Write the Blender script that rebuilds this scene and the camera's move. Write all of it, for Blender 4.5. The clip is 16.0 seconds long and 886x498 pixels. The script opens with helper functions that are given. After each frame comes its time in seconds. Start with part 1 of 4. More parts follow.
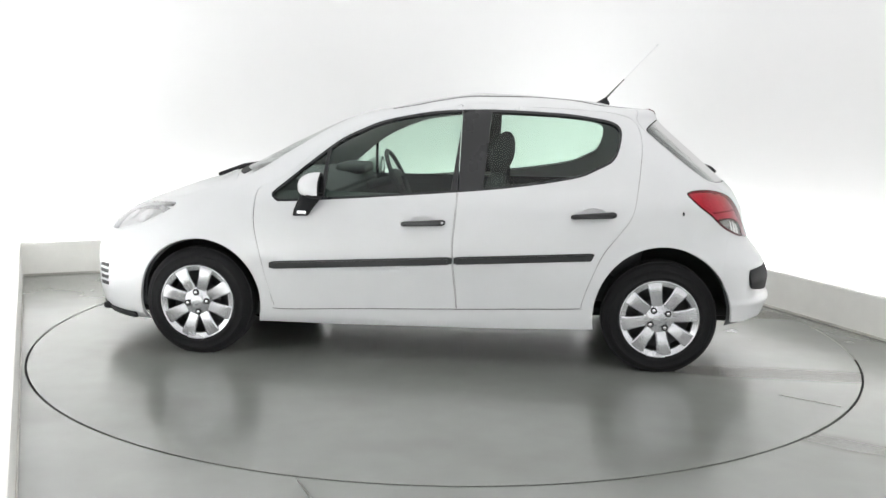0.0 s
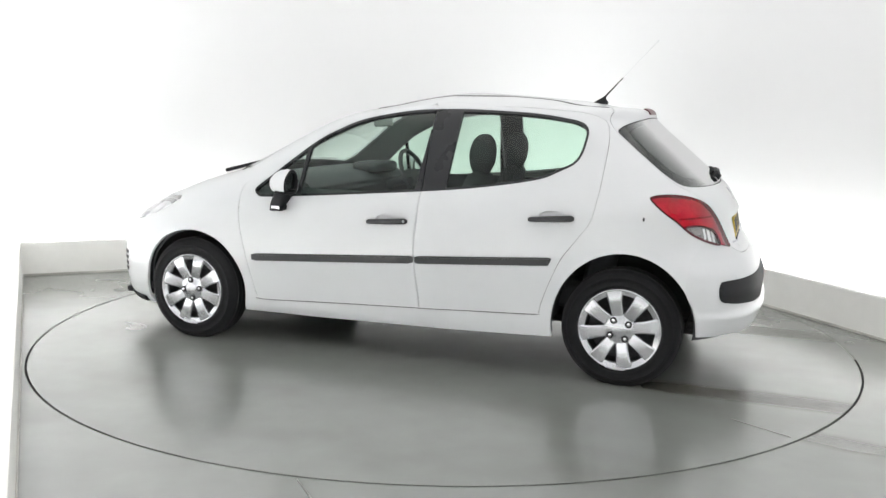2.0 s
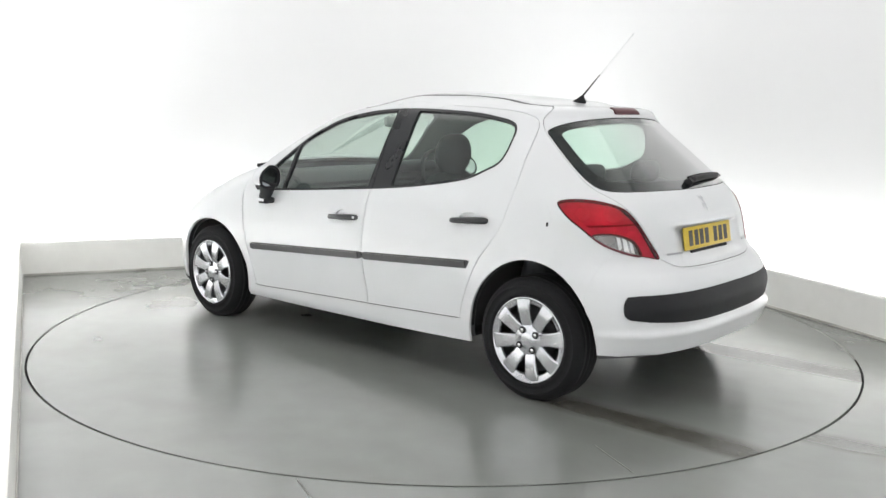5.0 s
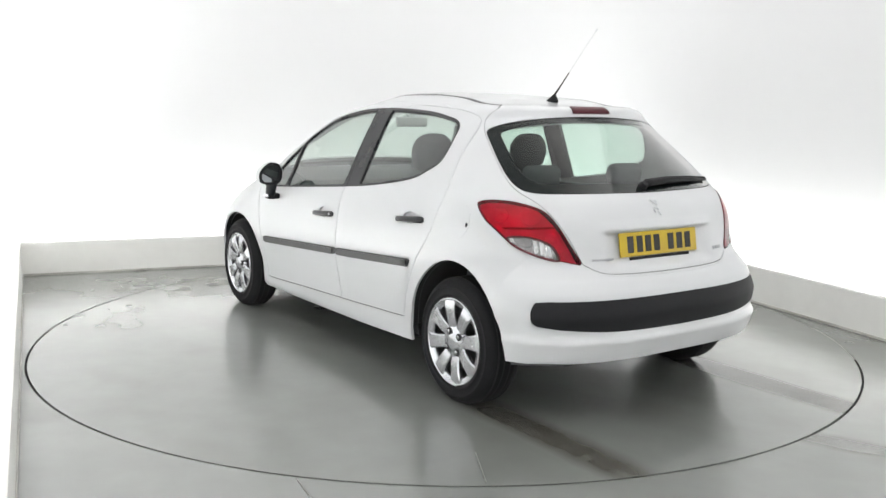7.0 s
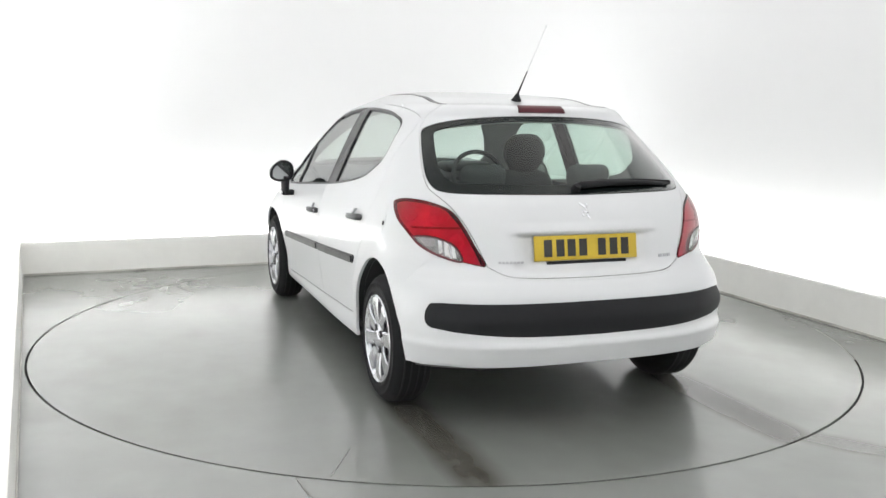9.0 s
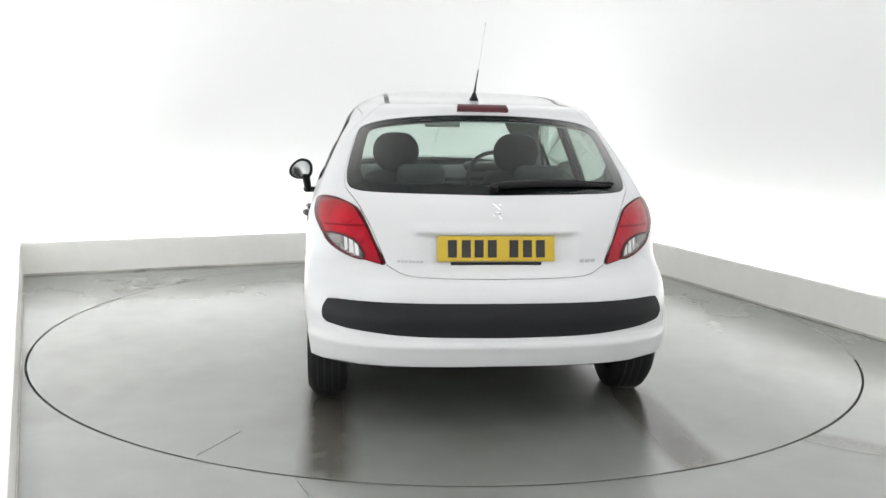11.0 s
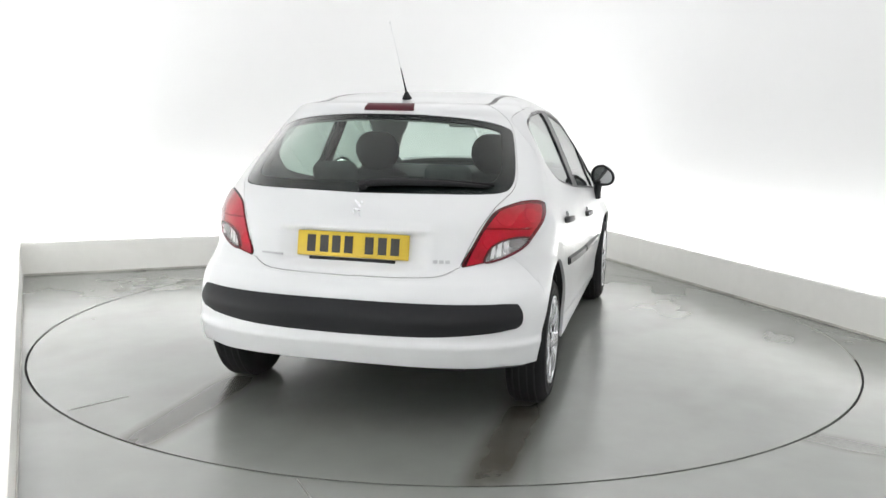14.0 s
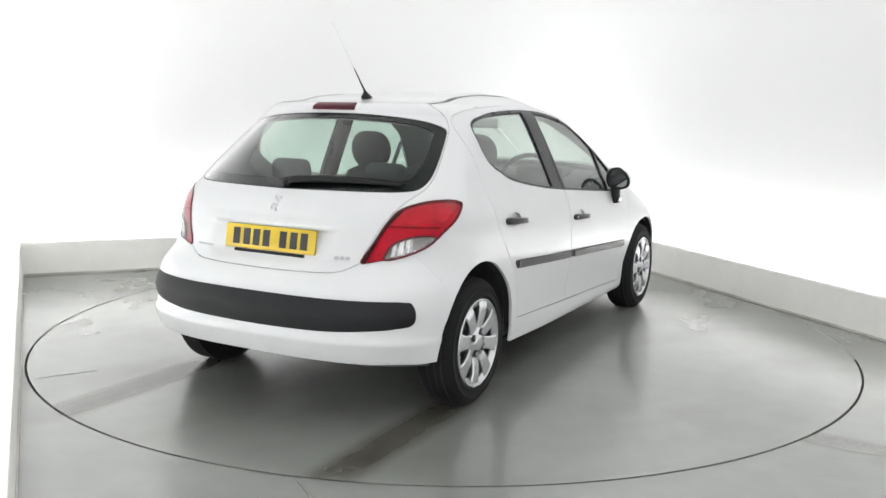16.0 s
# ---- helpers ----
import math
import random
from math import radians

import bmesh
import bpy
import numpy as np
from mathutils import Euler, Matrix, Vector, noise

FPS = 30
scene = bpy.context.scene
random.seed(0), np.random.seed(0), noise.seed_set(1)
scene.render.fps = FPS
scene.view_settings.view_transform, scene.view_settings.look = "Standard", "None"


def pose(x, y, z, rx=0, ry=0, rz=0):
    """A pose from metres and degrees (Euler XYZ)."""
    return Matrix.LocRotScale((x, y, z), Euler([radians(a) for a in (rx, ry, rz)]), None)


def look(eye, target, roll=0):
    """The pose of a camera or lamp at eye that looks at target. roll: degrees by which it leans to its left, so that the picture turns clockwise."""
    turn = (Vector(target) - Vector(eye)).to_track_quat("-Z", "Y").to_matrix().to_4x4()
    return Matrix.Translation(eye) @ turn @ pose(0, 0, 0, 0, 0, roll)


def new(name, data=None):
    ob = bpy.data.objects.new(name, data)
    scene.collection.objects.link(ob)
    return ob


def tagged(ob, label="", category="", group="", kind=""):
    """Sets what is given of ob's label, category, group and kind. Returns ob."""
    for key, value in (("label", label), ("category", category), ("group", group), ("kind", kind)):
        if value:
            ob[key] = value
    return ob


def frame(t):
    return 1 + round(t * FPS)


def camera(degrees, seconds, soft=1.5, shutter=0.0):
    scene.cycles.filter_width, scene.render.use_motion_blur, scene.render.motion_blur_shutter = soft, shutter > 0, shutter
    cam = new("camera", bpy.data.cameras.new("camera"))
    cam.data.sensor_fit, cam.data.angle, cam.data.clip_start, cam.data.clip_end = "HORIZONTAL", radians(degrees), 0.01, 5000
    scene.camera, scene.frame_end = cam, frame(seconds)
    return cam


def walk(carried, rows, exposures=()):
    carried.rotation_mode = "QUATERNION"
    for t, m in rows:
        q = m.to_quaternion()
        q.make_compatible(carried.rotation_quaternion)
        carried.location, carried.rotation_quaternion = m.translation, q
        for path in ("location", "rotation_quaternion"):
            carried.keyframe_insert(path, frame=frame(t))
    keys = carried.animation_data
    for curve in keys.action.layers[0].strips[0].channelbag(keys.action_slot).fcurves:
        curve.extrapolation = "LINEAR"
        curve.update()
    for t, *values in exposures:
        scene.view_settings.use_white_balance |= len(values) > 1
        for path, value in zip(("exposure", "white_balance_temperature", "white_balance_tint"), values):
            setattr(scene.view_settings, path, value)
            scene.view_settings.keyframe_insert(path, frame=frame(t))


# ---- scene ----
from mathutils import geometry

EYE = (0.0, -5.521, 1.371)
YAW, PITCH, LEAN = radians(0.194), radians(-8.903), 1.017
AIM = (EYE[0] - math.sin(YAW) * math.cos(PITCH), EYE[1] + math.cos(YAW) * math.cos(PITCH), EYE[2] + math.sin(PITCH))
cam = camera(53.284, 16.0, soft=1.5)
walk(cam, [(0.0, look(EYE, AIM, LEAN)), (16.0, look(EYE, AIM, LEAN))], exposures=[(0.0, 0.11), (16.0, 0.11)])

# ---- light: strips in the cove behind the plinth, an added unseen light ceiling ----
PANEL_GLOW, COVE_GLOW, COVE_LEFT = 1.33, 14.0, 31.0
world = bpy.data.worlds.new("world")
world.use_nodes = True
world.node_tree.nodes["Background"].inputs["Color"].default_value = (0.02, 0.02, 0.02, 1)
scene.world = world


# ---- materials ----
def rgb(c):
    return (*c, 1.0) if len(c) == 3 else c


def material(name, colour, rough=0.5, metal=0.0, vary=0.06, scale=6.0, bump=0.0, bump_scale=80.0, coat=0.0, spec=0.5):
    m = bpy.data.materials.new(name)
    m.use_nodes = True
    nt = m.node_tree
    b = nt.nodes["Principled BSDF"]
    b.inputs["Metallic"].default_value = metal
    b.inputs["Coat Weight"].default_value = coat
    b.inputs["Coat Roughness"].default_value = 0.05
    b.inputs["Specular IOR Level"].default_value = spec
    tc = nt.nodes.new("ShaderNodeTexCoord")
    n1, n2 = nt.nodes.new("ShaderNodeTexNoise"), nt.nodes.new("ShaderNodeTexNoise")
    n1.inputs["Scale"].default_value, n2.inputs["Scale"].default_value = scale, scale * 9
    n1.inputs["Detail"].default_value = n2.inputs["Detail"].default_value = 4
    mx = nt.nodes.new("ShaderNodeMath")
    mx.operation = "MULTIPLY_ADD"
    mx.inputs[1].default_value = 0.35
    nt.links.new(tc.outputs["Object"], n1.inputs["Vector"])
    nt.links.new(tc.outputs["Object"], n2.inputs["Vector"])
    nt.links.new(n2.outputs["Fac"], mx.inputs[0])
    nt.links.new(n1.outputs["Fac"], mx.inputs[2])
    ramp = nt.nodes.new("ShaderNodeValToRGB")
    ramp.color_ramp.elements[0].position, ramp.color_ramp.elements[1].position = 0.4, 0.95
    ramp.color_ramp.elements[0].color = rgb([c * (1 - vary) for c in colour])
    ramp.color_ramp.elements[1].color = rgb([min(1, c * (1 + vary)) for c in colour])
    nt.links.new(mx.outputs[0], ramp.inputs["Fac"])
    nt.links.new(ramp.outputs["Color"], b.inputs["Base Color"])
    rr = nt.nodes.new("ShaderNodeMapRange")
    rr.inputs["To Min"].default_value, rr.inputs["To Max"].default_value = rough * 0.85, min(1, rough * 1.15)
    nt.links.new(n1.outputs["Fac"], rr.inputs["Value"])
    nt.links.new(rr.outputs["Result"], b.inputs["Roughness"])
    if bump:
        n3, bp = nt.nodes.new("ShaderNodeTexNoise"), nt.nodes.new("ShaderNodeBump")
        n3.inputs["Scale"].default_value = bump_scale
        bp.inputs["Strength"].default_value, bp.inputs["Distance"].default_value = bump, 0.01
        nt.links.new(tc.outputs["Object"], n3.inputs["Vector"])
        nt.links.new(n3.outputs["Fac"], bp.inputs["Height"])
        nt.links.new(bp.outputs["Normal"], b.inputs["Normal"])
    return m


def glow(name, colour, strength):
    m = bpy.data.materials.new(name)
    m.use_nodes = True
    nt = m.node_tree
    nt.nodes.remove(nt.nodes["Principled BSDF"])
    e = nt.nodes.new("ShaderNodeEmission")
    e.inputs["Color"].default_value, e.inputs["Strength"].default_value = rgb(colour), strength
    nt.links.new(e.outputs[0], nt.nodes["Material Output"].inputs["Surface"])
    return m


def pane(name, tint, rough=0.0, gloss=0.96, bend=2.5, least=0.028):
    m = bpy.data.materials.new(name)
    m.use_nodes = True
    nt = m.node_tree
    nt.nodes.remove(nt.nodes["Principled BSDF"])
    tr, gl, mix, lw, pw, ma = (nt.nodes.new("ShaderNode" + k) for k in ("BsdfTransparent", "BsdfGlossy", "MixShader", "LayerWeight", "Math", "Math"))
    tr.inputs["Color"].default_value = rgb(tint)
    gl.inputs["Roughness"].default_value = rough
    lw.inputs["Blend"].default_value = 0.5
    pw.operation, pw.inputs[1].default_value = "POWER", bend
    ma.operation, ma.inputs[1].default_value, ma.inputs[2].default_value = "MULTIPLY_ADD", gloss, least
    ma.use_clamp = True
    nt.links.new(lw.outputs["Facing"], pw.inputs[0])
    nt.links.new(pw.outputs[0], ma.inputs[0])
    nt.links.new(ma.outputs[0], mix.inputs[0])
    nt.links.new(tr.outputs[0], mix.inputs[1])
    nt.links.new(gl.outputs[0], mix.inputs[2])
    nt.links.new(mix.outputs[0], nt.nodes["Material Output"].inputs["Surface"])
    return m


WHITE = material("white car paint", (0.600, 0.613, 0.625), 0.32, coat=0.45, vary=0.012, spec=0.38)
BLACK = material("black textured plastic", (0.010, 0.0105, 0.012), 0.60, bump=0.04, bump_scale=500, vary=0.12, spec=0.25)
STRIP = material("black satin strip plastic", (0.012, 0.0125, 0.014), 0.34, bump=0.03, bump_scale=300, vary=0.15, spec=0.45)
SHUT = material("grey shut line backing", (0.10, 0.10, 0.105), 0.8, vary=0.1)
FRIT = material("black ceramic band", (0.008, 0.0085, 0.010), 0.9, vary=0.1, spec=0.05)
GLOSS_BLACK = material("black window surround", (0.015, 0.016, 0.018), 0.28, vary=0.1, spec=0.4)
RUBBER = material("tyre rubber", (0.0085, 0.0085, 0.0095), 0.8, vary=0.3, bump=0.2, bump_scale=150, spec=0.25)
SILVER = material("silver hub paint", (0.50, 0.51, 0.53), 0.26, metal=0.85, vary=0.10)
STEEL = material("dark steel wheel", (0.030, 0.031, 0.034), 0.45, metal=0.3, vary=0.5, scale=20)
CHROME = material("chrome", (0.75, 0.76, 0.78), 0.12, metal=1.0, vary=0.02)
# near-black: shade under the car, in grooves and bolt holes, is coloured in
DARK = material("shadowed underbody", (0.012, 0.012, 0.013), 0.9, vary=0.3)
CLOTH = material("dark grey seat cloth", (0.050, 0.053, 0.058), 0.9, bump=0.3, bump_scale=300, vary=0.2)
TRIM = material("dark grey cabin plastic", (0.068, 0.072, 0.076), 0.65, vary=0.12)
PALE = material("pale aerial whip", (0.68, 0.69, 0.70), 0.5)
LINING = material("grey cabin lining", (0.40, 0.405, 0.40), 0.95, vary=0.05)
GLASS = pane("green tinted glass", (0.75, 0.875, 0.80), bend=2.3)
REAR_GLASS = pane("green tinted rear glass", (0.72, 0.84, 0.785), gloss=3.2, bend=4.2, least=0.012)
SCREEN_GLASS = pane("clear windscreen glass", (0.90, 0.95, 0.92), bend=3.6)
CLEAR = pane("clear lens", (0.93, 0.94, 0.95), 0.05)
MIRROR = material("mirror glass", (0.40, 0.41, 0.42), 0.04, metal=1.0, vary=0.0)
PLATE = material("yellow number plate", (0.52, 0.37, 0.022), 0.45, vary=0.06)
INK = material("black plate lettering", (0.015, 0.015, 0.015), 0.5)
GREYPAINT = material("grey lettering", (0.42, 0.43, 0.45), 0.3, metal=0.7)
DEEPRED = material("deep red lamp lens", (0.13, 0.002, 0.010), 0.12, coat=0.5, vary=0.15, scale=5, spec=0.3)
DARKRED = material("dark red lamp lens", (0.065, 0.006, 0.012), 0.3, coat=0.0, spec=0.3, vary=0.2)
RED_LENS = pane("clear red lens", (0.80, 0.026, 0.125), 0.08, 0.9)
LAMP_BED = material("pale lamp housing", (0.66, 0.64, 0.64), 0.4, metal=0.0, vary=0.22, scale=9)
LAMP_DISH = material("bright lamp dish", (0.82, 0.81, 0.81), 0.3, metal=0.15, vary=0.1, scale=14)
LAMP_DARK = material("dark lamp divider", (0.24, 0.225, 0.225), 0.5, vary=0.2)
REFLECTOR = material("lamp reflector", (0.48, 0.47, 0.47), 0.25, metal=0.6, vary=0.85, scale=26)
BOWL = material("headlight bowl", (0.80, 0.80, 0.80), 0.3, metal=0.2, vary=0.2, scale=18)
WALL = material("white studio wall", (0.78, 0.785, 0.79), 0.9, vary=0.008, scale=0.7)
PLINTH = material("off white painted plinth", (0.84, 0.84, 0.81), 0.55, vary=0.05, scale=1.6, bump=0.05)
CEILING = material("white ceiling", (0.8, 0.8, 0.8), 0.9, vary=0.02)
PANEL = glow("added overhead glow", (1.0, 0.995, 0.98), PANEL_GLOW)
COVE = glow("lit cove tube", (1.0, 0.995, 0.985), COVE_GLOW)
COVE_NEAR = glow("brightly lit cove tube", (1.0, 0.995, 0.985), COVE_LEFT)
JOINT = material("worn joint filler", (0.15, 0.148, 0.135), 0.3)
GRIME = material("grimy sealant", (0.48, 0.47, 0.44), 0.8, vary=0.4, scale=3)
GAP_PALE = material("pale shallow gap", (0.17, 0.17, 0.155), 0.9, vary=0.4, scale=5)
SEAM = material("dark gap round the table", (0.03, 0.032, 0.03), 0.8)


# ---- mesh helpers ----
def link_mesh(name, verts, faces, mat, parent=None, label="", smooth=True, split=None):
    me = bpy.data.meshes.new(name)
    me.from_pydata([tuple(v) for v in verts], [], faces)
    me.materials.append(mat)
    bm = bmesh.new()
    bm.from_mesh(me)
    bmesh.ops.recalc_face_normals(bm, faces=bm.faces) if split == "recalc" else None
    bm.to_mesh(me)
    bm.free()
    if smooth:
        me.polygons.foreach_set("use_smooth", [True] * len(me.polygons))
    ob = new(name, me)
    if parent is not None:
        ob.parent = parent
    if label:
        ob["label"] = label
    return ob


def part(name, bm, mat, parent, label="", smooth=None):
    """Links a bmesh as one mesh object under a thing or a part. smooth: the angle above which edges stay sharp."""
    me = bpy.data.meshes.new(name)
    if smooth:
        for f in bm.faces:
            f.smooth = True
        for e in bm.edges:
            if len(e.link_faces) == 2 and e.calc_face_angle(0) > radians(smooth):
                e.smooth = False
    bm.to_mesh(me)
    bm.free()
    me.materials.append(mat)
    ob = new(name, me)
    if parent is not None:
        ob.parent = parent
    if label:
        ob["label"] = label
    return ob


def box(bm, size, at=(0, 0, 0), bevel=0.0, turn=(0, 0, 0), segments=2):
    r = bmesh.ops.create_cube(bm, size=1.0)
    m = pose(*at, *turn) @ Matrix.Diagonal((*size, 1))
    bmesh.ops.transform(bm, matrix=m, verts=r["verts"])
    if bevel:
        es = list({e for v in r["verts"] for e in v.link_edges})
        bmesh.ops.bevel(bm, geom=es, offset=bevel, segments=segments, profile=0.5, affect="EDGES")
    return bm


def lathe(bm, profile, n=64, closed=False):
    """Turns (radius, height) pairs about y; height runs along +y."""
    rings = []
    for r, h in profile:
        rings.append([bm.verts.new((r * math.cos(2 * math.pi * k / n), h, r * math.sin(2 * math.pi * k / n))) for k in range(n)])
    for a, b in zip(rings, rings[1:] + (rings[:1] if closed else [])):
        for k in range(n):
            bm.faces.new((a[k], a[(k + 1) % n], b[(k + 1) % n], b[k]))
    return rings


def tube(bm, pts, radii, n=10):
    pts = [Vector(p) for p in pts]
    rings = []
    for i, p in enumerate(pts):
        d = (pts[min(i + 1, len(pts) - 1)] - pts[max(i - 1, 0)]).normalized()
        q = d.to_track_quat("Z", "Y")
        r = radii[i] if isinstance(radii, (list, tuple)) else radii
        rings.append([bm.verts.new(p + q @ Vector((r * math.cos(2 * math.pi * k / n), r * math.sin(2 * math.pi * k / n), 0))) for k in range(n)])
    for a, b in zip(rings, rings[1:]):
        for k in range(n):
            bm.faces.new((a[k], a[(k + 1) % n], b[(k + 1) % n], b[k]))
    bm.faces.new(rings[0][::-1])
    bm.faces.new(rings[-1])
    return bm


# ---- the studio ----
R_TABLE = 2.44
CORNERS = [(-3.394, 1.428), (1.287, 3.412)]


def offset_loop(pts, d):
    """Moves a clockwise loop of (x, y) outwards by d."""
    n, out = len(pts), []
    for i in range(n):
        a, b, c = Vector(pts[i - 1]), Vector(pts[i]), Vector(pts[(i + 1) % n])
        n1 = Vector((-(b - a).y, (b - a).x)).normalized()
        n2 = Vector((-(c - b).y, (c - b).x)).normalized()
        m = (n1 + n2).normalized()
        out.append(tuple(b + m * (d / max(0.2, m.dot(n1)))))
    return out


def rounded(pts, r, n=10):
    out, k = [], len(pts)
    for i in range(k):
        a, b, c = Vector(pts[i - 1]), Vector(pts[i]), Vector(pts[(i + 1) % k])
        p, q = b + (a - b).normalized() * r, b + (c - b).normalized() * r
        for j in range(n + 1):
            t = j / n
            out.append(tuple(p * (1 - t) ** 2 + b * 2 * t * (1 - t) + q * t * t))
    return out


def studio():
    left_far, back_right = CORNERS[0], CORNERS[1]
    along_left = Vector((1.897, -4.028)).normalized()
    along_right = Vector((1.17, -2.866)).normalized()
    room = [left_far, back_right, tuple(Vector(back_right) + along_right * 9.2), tuple(Vector(left_far) + along_left * 9.2)]
    # floor sheet with a round hole for the table
    n = 160
    bm = bmesh.new()
    ring = [bm.verts.new((R_TABLE * math.cos(2 * math.pi * k / n), R_TABLE * math.sin(2 * math.pi * k / n), 0)) for k in range(n)]
    far = offset_loop(room, 0.5)
    outer = [bm.verts.new((x, y, 0)) for x, y in far]
    edges = [bm.edges.new((ring[k], ring[(k + 1) % n])) for k in range(n)] + [bm.edges.new((outer[k], outer[(k + 1) % 4])) for k in range(4)]
    bmesh.ops.triangle_fill(bm, use_beauty=True, use_dissolve=False, edges=edges)
    lip = bmesh.ops.extrude_edge_only(bm, edges=edges[:n])
    bmesh.ops.translate(bm, vec=(0, 0, -0.06), verts=[v for v in lip["geom"] if isinstance(v, bmesh.types.BMVert)])
    bmesh.ops.recalc_face_normals(bm, faces=bm.faces)
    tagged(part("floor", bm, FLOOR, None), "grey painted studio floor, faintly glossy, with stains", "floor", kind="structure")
    def gap_ring(first, last, z, mat, label):
        bm = bmesh.new()
        angles = [radians(first + (last - first) * k / 90) for k in range(91)]
        rs = [[bm.verts.new(((R_TABLE + d) * math.cos(q), (R_TABLE + d) * math.sin(q), z)) for q in angles] for d in (-0.1, 0.02)]
        for k in range(90):
            bm.faces.new((rs[0][k], rs[1][k], rs[1][k + 1], rs[0][k + 1]))
        tagged(part("table_gap", bm, mat, None), label, "floor gap", kind="structure")

    gap_ring(146, 346, -0.05, SEAM, "dark round gap between turntable and floor")
    # back arc is made shallow and pale, so the gap shows faint there
    gap_ring(-14, 146, -0.0012, GAP_PALE, "shallow pale gap between turntable and floor")
    # joint in the fixed floor in front of the table
    strip = bmesh.new()
    box(strip, (0.296, 0.005, 0.002), (-0.476, -2.531, 0.0012), 0.0, (0, 0, -64.2))
    tagged(part("floor_joint", strip, JOINT, None), "thin grey joint line in the floor paint", "floor joint", kind="structure")
    # plinth: four upstands of board, the cove behind them
    inner, outer = room, offset_loop(room, 0.05)
    for i, nm in enumerate(("back", "right", "front", "left")):
        j = (i + 1) % 4
        bm = bmesh.new()
        lo = [bm.verts.new((*p, 0.0)) for p in (inner[i], inner[j], outer[j], outer[i])]
        hi = [bm.verts.new((*p, 0.268)) for p in (inner[i], inner[j], outer[j], outer[i])]
        for a in range(4):
            bm.faces.new((lo[a], lo[(a + 1) % 4], hi[(a + 1) % 4], hi[a]))
        bm.faces.new(hi)
        bmesh.ops.recalc_face_normals(bm, faces=bm.faces)
        top = [e for e in bm.edges if all(v.co.z > 0.2 for v in e.verts) and len(e.link_faces) == 2]
        bmesh.ops.bevel(bm, geom=top, offset=0.006, segments=2, affect="EDGES")
        d = (Vector(inner[j]) - Vector(inner[i])).normalized()
        n_in = Vector((d.y, -d.x))
        c = (Vector(inner[i]) + Vector(inner[j])) / 2 + n_in * 0.004
        strip = bmesh.new()
        box(strip, ((Vector(inner[j]) - Vector(inner[i])).length - 0.02, 0.006, 0.014), (c.x, c.y, 0.008), 0.0, (0, 0, math.degrees(math.atan2(d.y, d.x))))
        tagged(part("trim_" + nm, strip, GRIME, None), "thin grimy sealant line at the foot of the plinth", "sealant", kind="structure")
        tagged(part("plinth_" + nm, bm, PLINTH, None), "low off-white painted plinth along the studio wall", "plinth", kind="structure")
    # wall behind the cove, rounded in its corners
    loop = rounded(offset_loop(room, 0.32), 1.1, 14)
    thick = rounded(offset_loop(room, 0.42), 1.15, 14)
    bm = bmesh.new()
    HT = 3.9
    rows = [[bm.verts.new((*p, z)) for p in pts] for pts, z in ((loop, 0.0), (loop, HT), (thick, HT), (thick, 0.0))]
    k = len(loop)
    for a in range(3):
        for i in range(k):
            bm.faces.new((rows[a][i], rows[a][(i + 1) % k], rows[a + 1][(i + 1) % k], rows[a + 1][i]))
    bmesh.ops.recalc_face_normals(bm, faces=bm.faces)
    tagged(part("wall_round", bm, WALL, None, smooth=40), "white seamless studio wall lit from below", "wall", kind="structure")
    bm = bmesh.new()
    box(bm, (14, 15, 0.1), (1, -1.8, HT + 0.06))
    tagged(part("ceiling", bm, CEILING, None), "white studio ceiling", "ceiling", kind="structure")
    # tubes in the cove
    mid = offset_loop(room, 0.185)
    for i in range(4):
        a, b = Vector(mid[i]), Vector(mid[(i + 1) % 4])
        bm = bmesh.new()
        d = (b - a).normalized()
        a, b = a + d * 0.1, b - d * 0.1
        box(bm, ((b - a).length, 0.22, 0.03), (*((a + b) / 2), 0.075), 0.008, (0, 0, math.degrees(math.atan2(d.y, d.x))))
        lamp = part("tube", bm, COVE_NEAR if i == 3 else COVE, None)
        lamp.name = "cove_light"
        bm = bmesh.new()
        box(bm, ((b - a).length, 0.23, 0.06), (*((a + b) / 2), 0.03), 0.006, (0, 0, math.degrees(math.atan2(d.y, d.x))))
        part("casing", bm, CEILING, lamp)
        tagged(lamp, "long white light strip hidden in the wall cove", "light strip", group="cove lights")
    # unseen light ceiling over the whole floor, added for even light from above
    root = new("overhead_fill")
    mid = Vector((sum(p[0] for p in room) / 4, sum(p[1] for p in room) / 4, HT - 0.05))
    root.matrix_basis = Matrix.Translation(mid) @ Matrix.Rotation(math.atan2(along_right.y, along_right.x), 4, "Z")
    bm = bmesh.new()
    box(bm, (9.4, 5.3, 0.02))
    part("diffuser", bm, PANEL, root, "added glowing white diffuser, out of view")
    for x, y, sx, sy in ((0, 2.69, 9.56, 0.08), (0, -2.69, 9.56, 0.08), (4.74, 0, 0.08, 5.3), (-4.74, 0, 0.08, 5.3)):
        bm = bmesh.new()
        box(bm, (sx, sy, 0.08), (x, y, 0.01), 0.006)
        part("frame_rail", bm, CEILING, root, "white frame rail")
    tagged(root, "large unseen light ceiling added to light the studio from above", "ceiling light")




